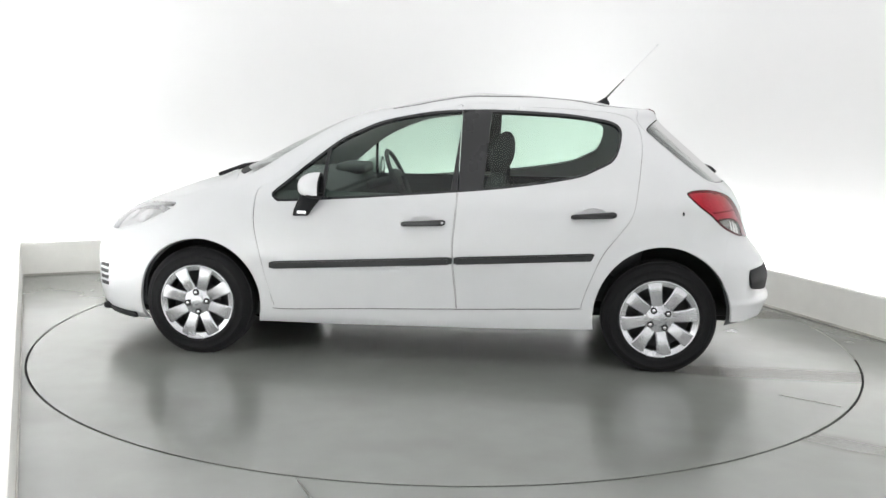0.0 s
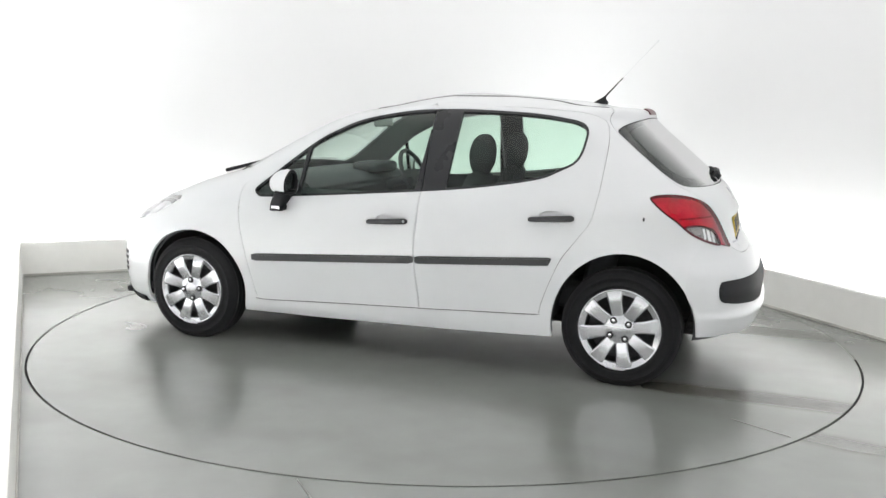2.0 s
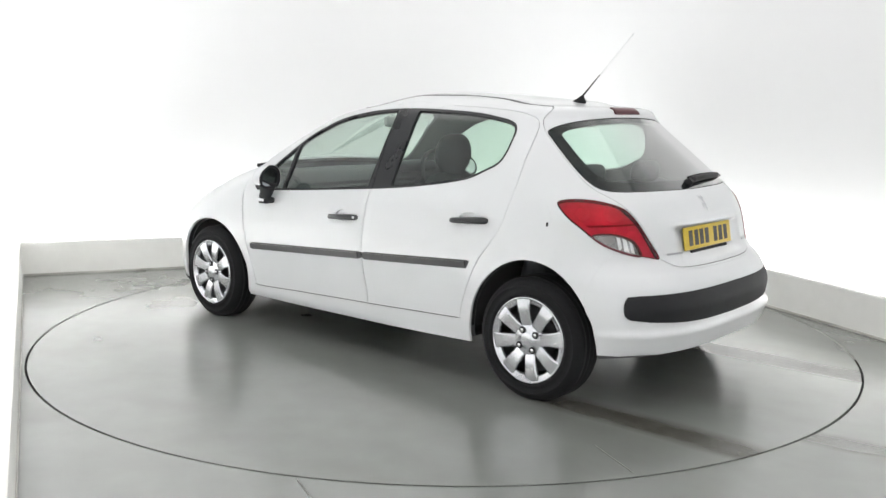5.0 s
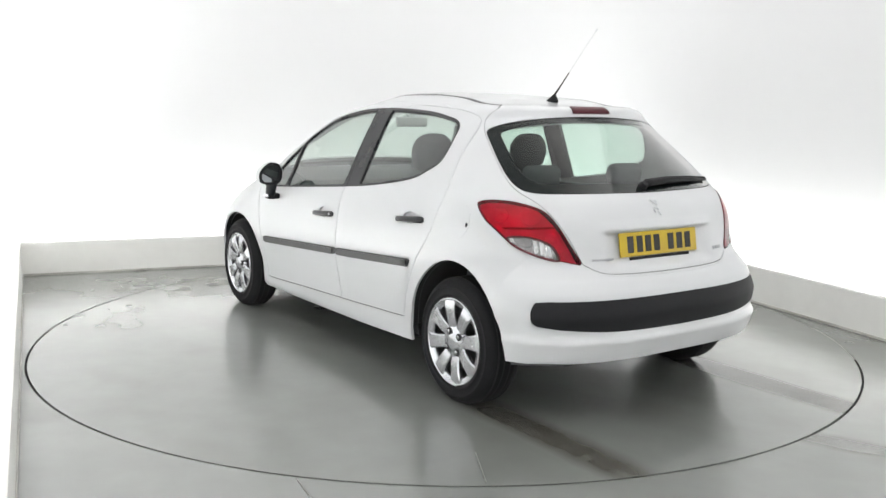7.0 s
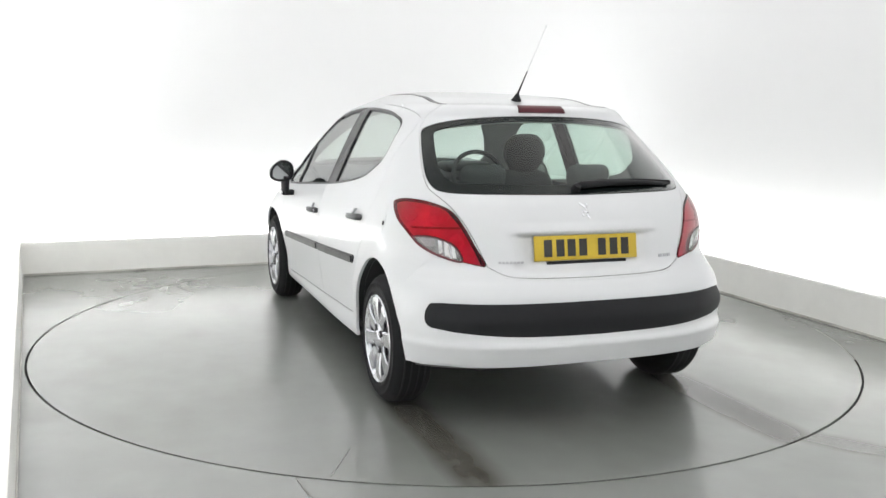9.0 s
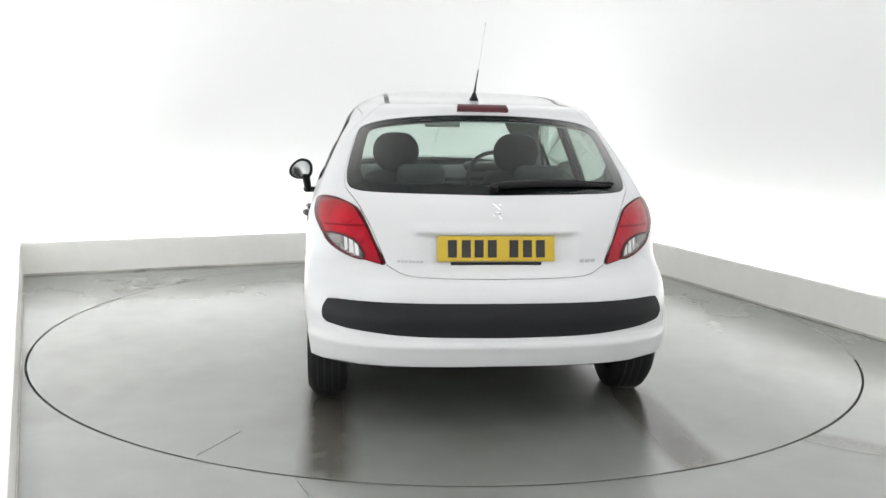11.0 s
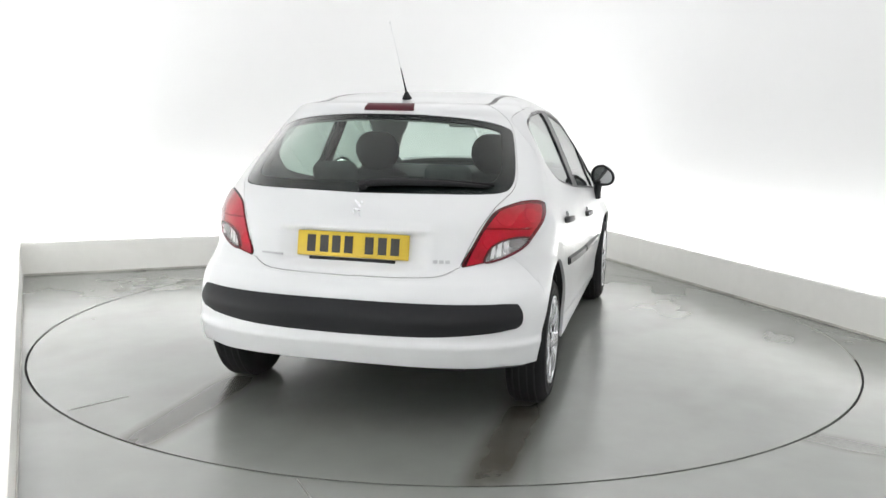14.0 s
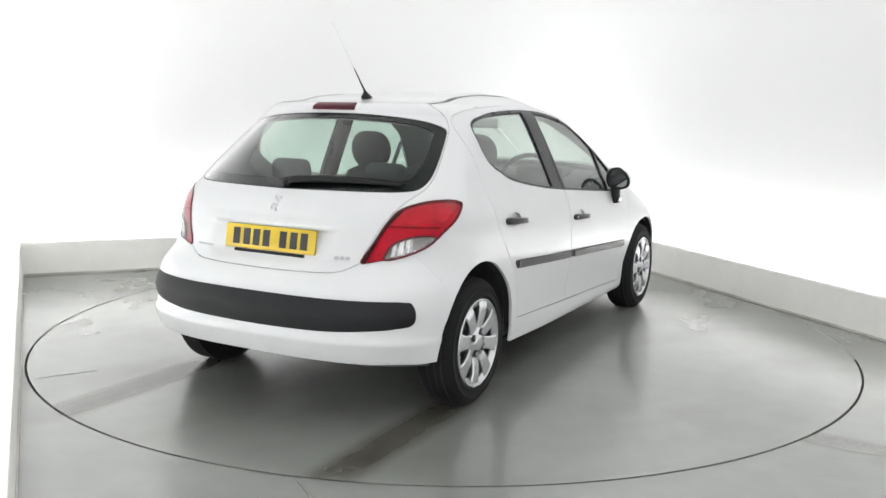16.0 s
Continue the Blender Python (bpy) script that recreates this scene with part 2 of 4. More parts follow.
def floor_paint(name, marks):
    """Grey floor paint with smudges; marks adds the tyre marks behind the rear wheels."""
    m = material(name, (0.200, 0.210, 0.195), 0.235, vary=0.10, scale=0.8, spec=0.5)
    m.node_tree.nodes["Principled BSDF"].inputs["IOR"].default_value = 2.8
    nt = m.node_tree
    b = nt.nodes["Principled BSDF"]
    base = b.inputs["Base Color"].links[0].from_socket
    tc = nt.nodes.new("ShaderNodeTexCoord")
    noise_a = nt.nodes.new("ShaderNodeTexNoise")
    noise_a.inputs["Scale"].default_value, noise_a.inputs["Detail"].default_value, noise_a.inputs["Roughness"].default_value = 1.6, 2, 0.5
    mp = nt.nodes.new("ShaderNodeMapping")
    mp.inputs["Scale"].default_value = (0.8, 1.15, 1.0)
    nt.links.new(tc.outputs["Object"], mp.inputs["Vector"])
    nt.links.new(mp.outputs["Vector"], noise_a.inputs["Vector"])

    def calc(op, a, c=None, clamp=False):
        n = nt.nodes.new("ShaderNodeMath")
        n.operation, n.use_clamp = op, clamp
        for i, v in enumerate((a, c)):
            if v is None:
                continue
            if isinstance(v, (int, float)):
                n.inputs[i].default_value = v
            else:
                nt.links.new(v, n.inputs[i])
        return n.outputs[0]

    def ease(v, lo, hi):
        n = nt.nodes.new("ShaderNodeMapRange")
        n.interpolation_type = "SMOOTHSTEP"
        n.inputs["From Min"].default_value, n.inputs["From Max"].default_value = lo, hi
        nt.links.new(v, n.inputs["Value"])
        return n.outputs["Result"]

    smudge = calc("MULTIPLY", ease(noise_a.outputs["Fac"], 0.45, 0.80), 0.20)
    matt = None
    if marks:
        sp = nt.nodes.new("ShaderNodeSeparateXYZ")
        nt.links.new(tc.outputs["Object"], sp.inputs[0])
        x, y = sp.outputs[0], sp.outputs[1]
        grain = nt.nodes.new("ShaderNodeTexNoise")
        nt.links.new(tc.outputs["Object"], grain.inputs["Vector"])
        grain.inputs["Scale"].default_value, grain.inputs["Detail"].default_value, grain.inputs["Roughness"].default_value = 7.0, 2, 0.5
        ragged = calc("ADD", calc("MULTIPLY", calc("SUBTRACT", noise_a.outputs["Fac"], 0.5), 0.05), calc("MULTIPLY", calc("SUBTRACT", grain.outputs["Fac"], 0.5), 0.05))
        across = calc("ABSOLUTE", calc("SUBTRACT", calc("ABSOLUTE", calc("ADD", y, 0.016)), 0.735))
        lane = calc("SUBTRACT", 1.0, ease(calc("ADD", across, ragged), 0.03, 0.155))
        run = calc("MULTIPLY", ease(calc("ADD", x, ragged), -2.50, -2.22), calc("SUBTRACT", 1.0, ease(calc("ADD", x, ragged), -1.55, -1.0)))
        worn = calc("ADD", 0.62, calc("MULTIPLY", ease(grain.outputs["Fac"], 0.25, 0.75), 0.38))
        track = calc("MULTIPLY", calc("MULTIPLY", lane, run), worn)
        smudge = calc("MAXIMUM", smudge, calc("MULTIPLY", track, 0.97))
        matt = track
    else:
        # a dark smear on the fixed floor, a dark band beside the right plinth
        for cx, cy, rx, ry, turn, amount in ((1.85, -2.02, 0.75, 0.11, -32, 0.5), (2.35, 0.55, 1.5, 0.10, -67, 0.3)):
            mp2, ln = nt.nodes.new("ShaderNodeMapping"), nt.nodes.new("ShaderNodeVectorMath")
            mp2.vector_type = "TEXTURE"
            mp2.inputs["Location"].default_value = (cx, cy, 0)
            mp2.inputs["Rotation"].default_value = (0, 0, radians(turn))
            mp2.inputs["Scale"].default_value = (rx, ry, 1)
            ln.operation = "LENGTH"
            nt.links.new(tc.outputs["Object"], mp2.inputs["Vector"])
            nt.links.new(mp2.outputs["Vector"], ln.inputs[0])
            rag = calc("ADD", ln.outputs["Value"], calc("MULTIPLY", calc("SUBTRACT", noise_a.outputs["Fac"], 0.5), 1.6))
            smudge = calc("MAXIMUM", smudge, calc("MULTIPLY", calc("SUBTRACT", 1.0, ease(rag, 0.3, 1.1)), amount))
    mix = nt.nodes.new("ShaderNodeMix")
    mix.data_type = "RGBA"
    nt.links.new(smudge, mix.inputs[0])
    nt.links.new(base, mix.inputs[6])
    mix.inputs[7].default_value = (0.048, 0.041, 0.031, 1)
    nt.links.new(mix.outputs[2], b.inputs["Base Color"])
    # rubber and dirt lie matt on the gloss paint
    if matt is not None:
        nt.links.new(calc("SUBTRACT", 0.5, calc("MULTIPLY", matt, 0.33)), b.inputs["Specular IOR Level"])
    return m


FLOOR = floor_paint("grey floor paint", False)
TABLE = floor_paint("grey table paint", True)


# ---- the car's skin: horizontal slices, from the rear centre round the side to the nose ----
T0, Z0, ZTOP, KT = 1.40, 1.40, 1.478, 0.5


def z_of(t):
    t = np.asarray(t, float)
    return np.where(t <= T0, t, ZTOP - (ZTOP - Z0) * (1 - np.clip((t - T0) / KT, 0, 1)) ** 2)


def t_of(z):
    z = np.asarray(z, float)
    return np.where(z <= Z0, z, T0 + KT * (1 - np.sqrt(np.clip((ZTOP - z) / (ZTOP - Z0), 0, 1))))


def smooth_table(pairs, n=900):
    x, y = np.array(pairs, float).T
    h, d = np.diff(x), np.diff(y) / np.diff(x)
    m = np.zeros_like(y)
    m[0], m[-1] = d[0], d[-1]
    for i in range(1, len(x) - 1):
        if d[i - 1] * d[i] > 0:
            w1, w2 = 2 * h[i] + h[i - 1], h[i] + 2 * h[i - 1]
            m[i] = (w1 + w2) / (w1 / d[i - 1] + w2 / d[i])
    q = np.linspace(x[0], x[-1], n)
    i = np.clip(np.searchsorted(x, q) - 1, 0, len(x) - 2)
    s = (q - x[i]) / h[i]
    v = (2 * s**3 - 3 * s**2 + 1) * y[i] + (s**3 - 2 * s**2 + s) * h[i] * m[i] + (3 * s**2 - 2 * s**3) * y[i + 1] + (s**3 - s**2) * h[i] * m[i + 1]
    return q, v


REAR = smooth_table([(0.10, -0.50), (0.20, -0.57), (0.285, -0.634), (0.37, -0.670), (0.380, -0.674), (0.388, -0.673), (0.405, -0.660), (0.42, -0.655), (0.50, -0.650), (0.58, -0.632), (0.63, -0.60), (0.66, -0.572), (0.72, -0.538),
                     (0.80, -0.515), (0.90, -0.478), (0.96, -0.442), (1.00, -0.402), (1.10, -0.290), (1.20, -0.175), (1.30, -0.060), (1.345, -0.014), (1.36, -0.008), (1.385, 0.004), (1.397, 0.028), (1.41, 0.085), (1.433, 0.19),
                     (1.5375, 0.35), (1.64, 0.58), (1.787, 0.85), (1.90, 0.97)])
NOSE = smooth_table([(0.10, 3.26), (0.20, 3.34), (0.35, 3.375), (0.50, 3.38), (0.60, 3.35), (0.68, 3.28), (0.75, 3.18), (0.80, 3.08), (0.86, 2.92), (0.92, 2.75), (0.96, 2.61),
                     (1.00, 2.48), (1.04, 2.40), (1.10, 2.285), (1.25, 1.985), (1.33, 1.80), (1.376, 1.62), (1.40, 1.49), (1.45, 1.42), (1.58, 1.25), (1.76, 1.08), (1.90, 0.99)])
HALF = smooth_table([(0.10, 0.74), (0.18, 0.80), (0.22, 0.83), (0.28, 0.838), (0.36, 0.842), (0.45, 0.855), (0.55, 0.864), (0.65, 0.864), (0.75, 0.858), (0.85, 0.845), (0.92, 0.822),
                     (0.97, 0.796), (1.05, 0.762), (1.15, 0.718), (1.25, 0.672), (1.33, 0.632), (1.37, 0.604), (1.40, 0.572), (1.50, 0.522), (1.60, 0.462), (1.68, 0.40), (1.75, 0.325), (1.82, 0.225), (1.87, 0.12), (1.90, 0.0)])
DEPTH_R = smooth_table([(0.10, 0.36), (0.40, 0.40), (0.60, 0.42), (0.72, 0.50), (0.90, 0.44), (1.10, 0.38), (1.40, 0.36), (1.60, 0.20), (1.90, 0.04)])
DEPTH_F = smooth_table([(0.10, 0.60), (0.40, 0.66), (0.60, 0.80), (0.80, 0.85), (0.95, 0.62), (1.04, 0.50), (1.20, 0.42), (1.40, 0.36), (1.60, 0.20), (1.90, 0.05)])
UA, UB, UC = 1.0, 3.3, 4.4
PR, PF = 2 / 3.0, 2 / 2.6


def arc_table(power, ratio):
    f = np.linspace(0, np.pi / 2, 2000)
    x, y = ratio * (1 - np.cos(f)), np.sin(f) ** power
    s = np.concatenate([[0], np.cumsum(np.hypot(np.diff(x), np.diff(y)))])
    return s / s[-1], f


ARC_R, ARC_F = arc_table(PR, 0.5), arc_table(PF, 0.8)


def prof(table, t):
    return np.interp(t, *table)


def skin(u, t, off=0.0):
    """Points on the car's skin, off metres proud of it."""
    u, t = np.asarray(u, float), np.asarray(t, float)

    def at(u, t):
        a, sg = np.abs(u), np.where(u < 0, -1.0, 1.0)
        xr, xf, w, lr, lf = (prof(k, t) for k in (REAR, NOSE, HALF, DEPTH_R, DEPTH_F))
        f1 = np.interp(np.clip(a / UA, 0, 1), *ARC_R)
        f2 = np.interp(np.clip((UC - a) / (UC - UB), 0, 1), *ARC_F)
        k = np.clip((a - UA) / (UB - UA), 0, 1)
        x = np.where(a < UA, xr + lr * (1 - np.cos(f1)), np.where(a < UB, xr + lr + k * (xf - lf - xr - lr), xf - lf * (1 - np.cos(f2))))
        g = np.where(a < UA, np.sin(f1) ** PR, np.where(a < UB, 1.0, np.sin(f2) ** PF))
        z = z_of(t)
        w = w + 0.045 * np.exp(-((x - 2.65) / 0.29) ** 2) * np.exp(-((z - 0.42) / 0.32) ** 4)
        w = w - 0.020 * np.clip((0.9 - x) / 0.7, 0, 1) * np.exp(-((z - 0.65) / 0.25) ** 2)
        return np.stack([x, sg * w * g, z], -1)

    p = at(u, t)
    if np.any(np.asarray(off) != 0):
        e = 0.004
        n = np.cross(at(u + e, t) - at(u - e, t), at(u, np.minimum(t + e, 1.898)) - at(u, np.minimum(t - e, 1.89)))
        n = -n / np.maximum(np.linalg.norm(n, axis=-1, keepdims=True), 1e-9)
        n = np.where(((t > 1.45) & (n[..., 2] < 0))[..., None], -n, n)
        n = np.where((t > 1.86)[..., None], np.array([0.0, 0.0, 1.0]), n)
        p = p + n * (np.asarray(off)[..., None] if np.ndim(off) else off)
    return p


def from_side(x, z):
    """Domain place of the skin's left side over (x, z)."""
    x, t = np.asarray(x, float), t_of(z)
    xr, xf, lr, lf = (prof(k, t) for k in (REAR, NOSE, DEPTH_R, DEPTH_F))
    f1 = np.arccos(np.clip(1 - (x - xr) / lr, 0, 1))
    f2 = np.arccos(np.clip(1 - (xf - x) / lf, 0, 1))
    u = np.where(x < xr + lr, UA * np.interp(f1, ARC_R[1], ARC_R[0]), np.where(x > xf - lf, UC - (UC - UB) * np.interp(f2, ARC_F[1], ARC_F[0]), UA + (UB - UA) * (x - xr - lr) / np.maximum(xf - lf - xr - lr, 1e-6)))
    return np.stack([u, t], -1)


def from_rear(y, z):
    """Domain place of the skin's rear over (y, z)."""
    y, t = np.asarray(y, float), t_of(z)
    f = np.arcsin(np.clip(np.abs(y) / prof(HALF, t), 0, 1) ** (1 / PR))
    return np.stack([np.sign(y) * UA * np.interp(f, ARC_R[1], ARC_R[0]), t], -1)


def from_front(y, z):
    y, t = np.asarray(y, float), t_of(z)
    f = np.arcsin(np.clip(np.abs(y) / prof(HALF, t), 0, 1) ** (1 / PF))
    return np.stack([np.where(y < 0, -1, 1) * (UC - (UC - UB) * np.interp(f, ARC_F[1], ARC_F[0])), t], -1)


def fine(pts, step=0.02, closed=True, curve=True):
    """A dense, rounded line through the points."""
    p = np.array(pts, float)
    n, out = len(p), []
    for i in range(n if closed else n - 1):
        a, b, c, d = (p[(i + k) % n] if closed else p[min(max(i + k, 0), n - 1)] for k in (-1, 0, 1, 2))
        m = max(1, int(np.ceil(np.linalg.norm(c - b) / step)))
        for s in np.arange(m) / m:
            if curve:
                out.append(0.5 * (2 * b + (c - a) * s + (2 * a - 5 * b + 4 * c - d) * s * s + (3 * b - a - 3 * c + d) * s**3))
            else:
                out.append(b + (c - b) * s)
    if not closed:
        out.append(p[-1])
    return np.array(out)


def grow(poly, d):
    """Moves a closed outline outwards by d (inwards if negative)."""
    p = np.asarray(poly)
    a = np.sum(p[:, 0] * np.roll(p[:, 1], -1) - np.roll(p[:, 0], -1) * p[:, 1])
    tg = np.roll(p, -1, 0) - np.roll(p, 1, 0)
    n = np.stack([tg[:, 1], -tg[:, 0]], 1) * np.sign(a)
    return p + d * n / np.maximum(np.linalg.norm(n, axis=1, keepdims=True), 1e-9)


def clip_line(poly, a, b):
    """Keeps the part of an outline on the left of the line from a to b."""
    a, b = np.array(a, float), np.array(b, float)
    s = lambda q: (b[0] - a[0]) * (q[1] - a[1]) - (b[1] - a[1]) * (q[0] - a[0])
    out = []
    for p, q in zip(poly, np.roll(poly, -1, 0)):
        sp, sq = s(p), s(q)
        if sp >= 0:
            out.append(p)
        if sp * sq < 0:
            out.append(p + (q - p) * sp / (sp - sq))
    return fine(out, 0.02, curve=False)


def inside(q, poly):
    x, y = q[:, 0][:, None], q[:, 1][:, None]
    a, b = poly, np.roll(poly, -1, 0)
    with np.errstate(divide="ignore", invalid="ignore"):
        c = ((a[:, 1] > y) != (b[:, 1] > y)) & (x < (b[:, 0] - a[:, 0]) * (y - a[:, 1]) / (b[:, 1] - a[:, 1]) + a[:, 0])
    return c.sum(1) % 2 == 1


def mirrored(poly):
    return np.asarray(poly) * (-1, 1)


def patch(name, outer, holes, mat, parent, label="", off=0.0, rim=0.015, step=(0.04, 0.03), flip=False):
    """A panel of the skin within an outline of the domain, without its holes, with edges that turn inwards by rim.
    off is its height over the skin, a number or a function of the domain."""
    loops = [np.asarray(outer)] + [np.asarray(h) for h in holes]
    lo, hi = loops[0].min(0), loops[0].max(0)
    g = np.stack(np.meshgrid(np.arange(lo[0], hi[0] + step[0], step[0]), np.arange(lo[1], hi[1] + step[1], step[1])), -1).reshape(-1, 2)
    keep = inside(g, loops[0])
    allp = np.concatenate(loops)
    for i in range(0, len(g), 4000):
        d = np.abs(g[i:i + 4000, None, :] - allp[None]) / np.array(step)
        keep[i:i + 4000] &= (d.max(-1).min(1) > 0.35)
    g = g[keep]
    pts, edges, n = [], [], 0
    for l in loops:
        pts.append(l)
        edges += [(n + i, n + (i + 1) % len(l)) for i in range(len(l))]
        n += len(l)
    pts = np.concatenate(pts + [g])
    v, _, f, *_ = geometry.delaunay_2d_cdt([Vector(q) for q in pts], edges, [], 0, 1e-5)
    v = np.array([tuple(q) for q in v])
    f = np.array([tuple(q) for q in f])
    c = v[f].mean(1)
    ok = inside(c, loops[0])
    for h in loops[1:]:
        ok &= ~inside(c, h)
    f = f[ok]
    lift = off(v[:, 0], v[:, 1]) if callable(off) else np.full(len(v), float(off))
    p = skin(v[:, 0], v[:, 1], lift)
    faces = [tuple(int(i) for i in q[::-1]) for q in f]
    verts = list(p)
    if rim:
        seen = {}
        for q in faces:
            for a, b in zip(q, q[1:] + q[:1]):
                seen[(a, b)] = 1
        bd = [e for e in seen if (e[1], e[0]) not in seen and v[e[0], 1] < 1.85]
        ids = sorted({i for e in bd for i in e})
        back = skin(v[ids, 0], v[ids, 1], lift[ids] - rim)
        m = len(verts)
        verts += list(p[ids]) + list(back)
        at = {i: k for k, i in enumerate(ids)}
        faces += [(m + at[b], m + at[a], m + len(ids) + at[a], m + len(ids) + at[b]) for a, b in bd]
    used = sorted({i for q in faces for i in q})
    re = {i: k for k, i in enumerate(used)}
    return link_mesh(name, [verts[i] for i in used], [tuple(re[i] for i in q) for q in faces], mat, parent, label)


def side_line(pts, step=0.02, curve=True, closed=True):
    q = fine(pts, step, closed, curve)
    return from_side(q[:, 0], q[:, 1])


def rear_line(pts, step=0.02, curve=True, closed=True):
    q = fine(pts, step, closed, curve)
    return from_rear(q[:, 0], q[:, 1])

# ---- outlines, left side (x, z) and rear (y, z) ----
WINDOW = fine([(2.111, 0.905), (2.085, 0.874), (2.03, 0.868), (1.738, 0.888), (1.52, 0.905), (0.976, 0.951), (0.70, 0.985), (0.508, 1.018), (0.42, 1.041), (0.355, 1.072), (0.280, 1.112), (0.245, 1.165),
               (0.228, 1.245), (0.230, 1.287), (0.250, 1.314), (0.29, 1.332), (0.345, 1.343), (0.517, 1.366), (0.784, 1.380), (1.001, 1.382), (1.234, 1.369), (1.501, 1.320), (1.66, 1.258), (1.766, 1.201),
               (1.898, 1.097), (2.0, 1.011), (2.085, 0.938)])
FRONT_DOOR = fine([(1.094, 1.402), (1.25, 1.390), (1.52, 1.338), (1.68, 1.276), (1.79, 1.218), (1.92, 1.112), (2.03, 1.02), (2.11, 0.965), (2.185, 0.94), (2.205, 0.85), (2.205, 0.735), (2.165, 0.538), (2.125, 0.36),
                   (2.10, 0.285), (2.07, 0.264), (1.6, 0.284), (1.12, 0.303), (1.088, 0.312), (1.092, 0.40), (1.113, 0.612), (1.102, 0.80), (1.094, 0.95), (1.094, 1.2)])
REAR_DOOR = fine([(1.090, 1.402), (1.090, 1.2), (1.090, 0.95), (1.098, 0.80), (1.109, 0.612), (1.088, 0.40), (1.082, 0.312), (1.05, 0.305), (0.75, 0.318), (0.44, 0.332), (0.415, 0.345), (0.405, 0.39), (0.371, 0.488), (0.312, 0.626),
                  (0.235, 0.735), (0.170, 0.83), (0.145, 0.93), (0.125, 1.10), (0.120, 1.23), (0.150, 1.325), (0.24, 1.368), (0.40, 1.386), (0.70, 1.40)])
LAMP = fine([(0.468, 0.712), (0.508, 0.80), (0.553, 0.88), (0.613, 0.942), (0.72, 0.975), (0.82, 0.982), (0.89, 0.974), (0.914, 0.955), (0.87, 0.897), (0.815, 0.852), (0.74, 0.788), (0.645, 0.743), (0.555, 0.720)], 0.015)
REVERSE = fine([(0.562, 0.728), (0.58, 0.783), (0.62, 0.812), (0.69, 0.829), (0.765, 0.822), (0.73, 0.783), (0.64, 0.742)], 0.012)
HATCH_HALF = np.concatenate([rear_line([(0.0, 0.657), (0.25, 0.660), (0.39, 0.667), (0.445, 0.682)], closed=False), fine([(0.462, 0.708), (0.502, 0.80), (0.547, 0.88), (0.607, 0.945), (0.66, 0.985), (0.715, 1.022), (0.746, 1.07), (0.765, 1.15), (0.778, 1.25), (0.777, 1.285), (0.755, 1.33), (0.71, 1.38), (0.66, 1.405), (0.58, 1.42), (0.40, 1.43), (0.2, 1.437), (0.0, 1.44)], 0.015, False)])
HATCH = np.concatenate([HATCH_HALF, mirrored(HATCH_HALF)[::-1][1:-1]])
PANE_HALF = fine([(0.0, 1.003), (0.31, 1.007), (0.56, 1.009), (0.655, 1.015), (0.70, 1.032), (0.735, 1.075), (0.755, 1.15), (0.768, 1.25), (0.765, 1.278), (0.73, 1.297), (0.63, 1.320), (0.47, 1.338), (0.23, 1.350), (0.0, 1.353)], 0.015, False)
REAR_PANE = np.concatenate([PANE_HALF, mirrored(PANE_HALF)[::-1][1:-1]])
BUMPER_HALF = np.concatenate([rear_line([(0.0, 0.648), (0.25, 0.651), (0.40, 0.661), (0.46, 0.684), (0.50, 0.706)], closed=False), rear_line([(0.60, 0.728), (0.70, 0.742)], closed=False),
                              side_line([(-0.362, 0.741), (-0.342, 0.70), (-0.33, 0.66), (-0.312, 0.52), (-0.362, 0.41), (-0.378, 0.30)], closed=False), side_line([(-0.39, 0.292), (-0.45, 0.29)], closed=False), rear_line([(0.60, 0.29), (0.0, 0.292)], closed=False)])
BUMPER_REAR = np.concatenate([BUMPER_HALF, mirrored(BUMPER_HALF)[::-1][1:-1]])
STRIP_HALF = np.concatenate([rear_line([(0.0, 0.566), (0.4, 0.566), (0.70, 0.566)], closed=False), side_line([(-0.471, 0.562), (-0.464, 0.53), (-0.471, 0.478), (-0.489, 0.460)], closed=False), rear_line([(0.66, 0.447), (0.40, 0.427), (0.0, 0.420)], closed=False)])
BUMPER_STRIP = np.concatenate([STRIP_HALF, mirrored(STRIP_HALF)[::-1][1:-1]])
SCREEN_HALF = np.concatenate([from_front(*fine([(0.0, 1.035), (0.3, 1.032), (0.5, 1.022)], 0.03, False).T), side_line([(2.27, 1.008), (2.19, 1.05), (2.07, 1.13), (1.86, 1.265), (1.70, 1.345), (1.60, 1.378)], closed=False),
                              from_front(*fine([(0.42, 1.392), (0.2, 1.398), (0.0, 1.40)], 0.03, False).T)])
BONNET_HALF = np.concatenate([fine([(4.40, 0.70), (4.25, 0.708), (4.10, 0.745), (4.02, 0.80), (3.90, 0.838), (3.78, 0.862), (3.72, 0.92), (3.70, 0.962)], 0.02, False), from_front(*fine([(0.58, 0.985), (0.4, 1.0), (0.0, 1.01)], 0.03, False).T)])


HEADLIGHT = fine([(3.725, 0.828), (3.83, 0.822), (3.93, 0.808), (4.02, 0.765), (4.03, 0.72), (3.96, 0.69), (3.89, 0.655), (3.80, 0.662), (3.73, 0.685), (3.665, 0.732), (3.67, 0.79)], 0.015)


def arch(cx, rx, rz, cz=0.295):
    a = np.linspace(-0.35, np.pi + 0.35, 60)
    return from_side(cx + rx * np.cos(a), np.maximum(cz + rz * np.sin(a), 0.102))


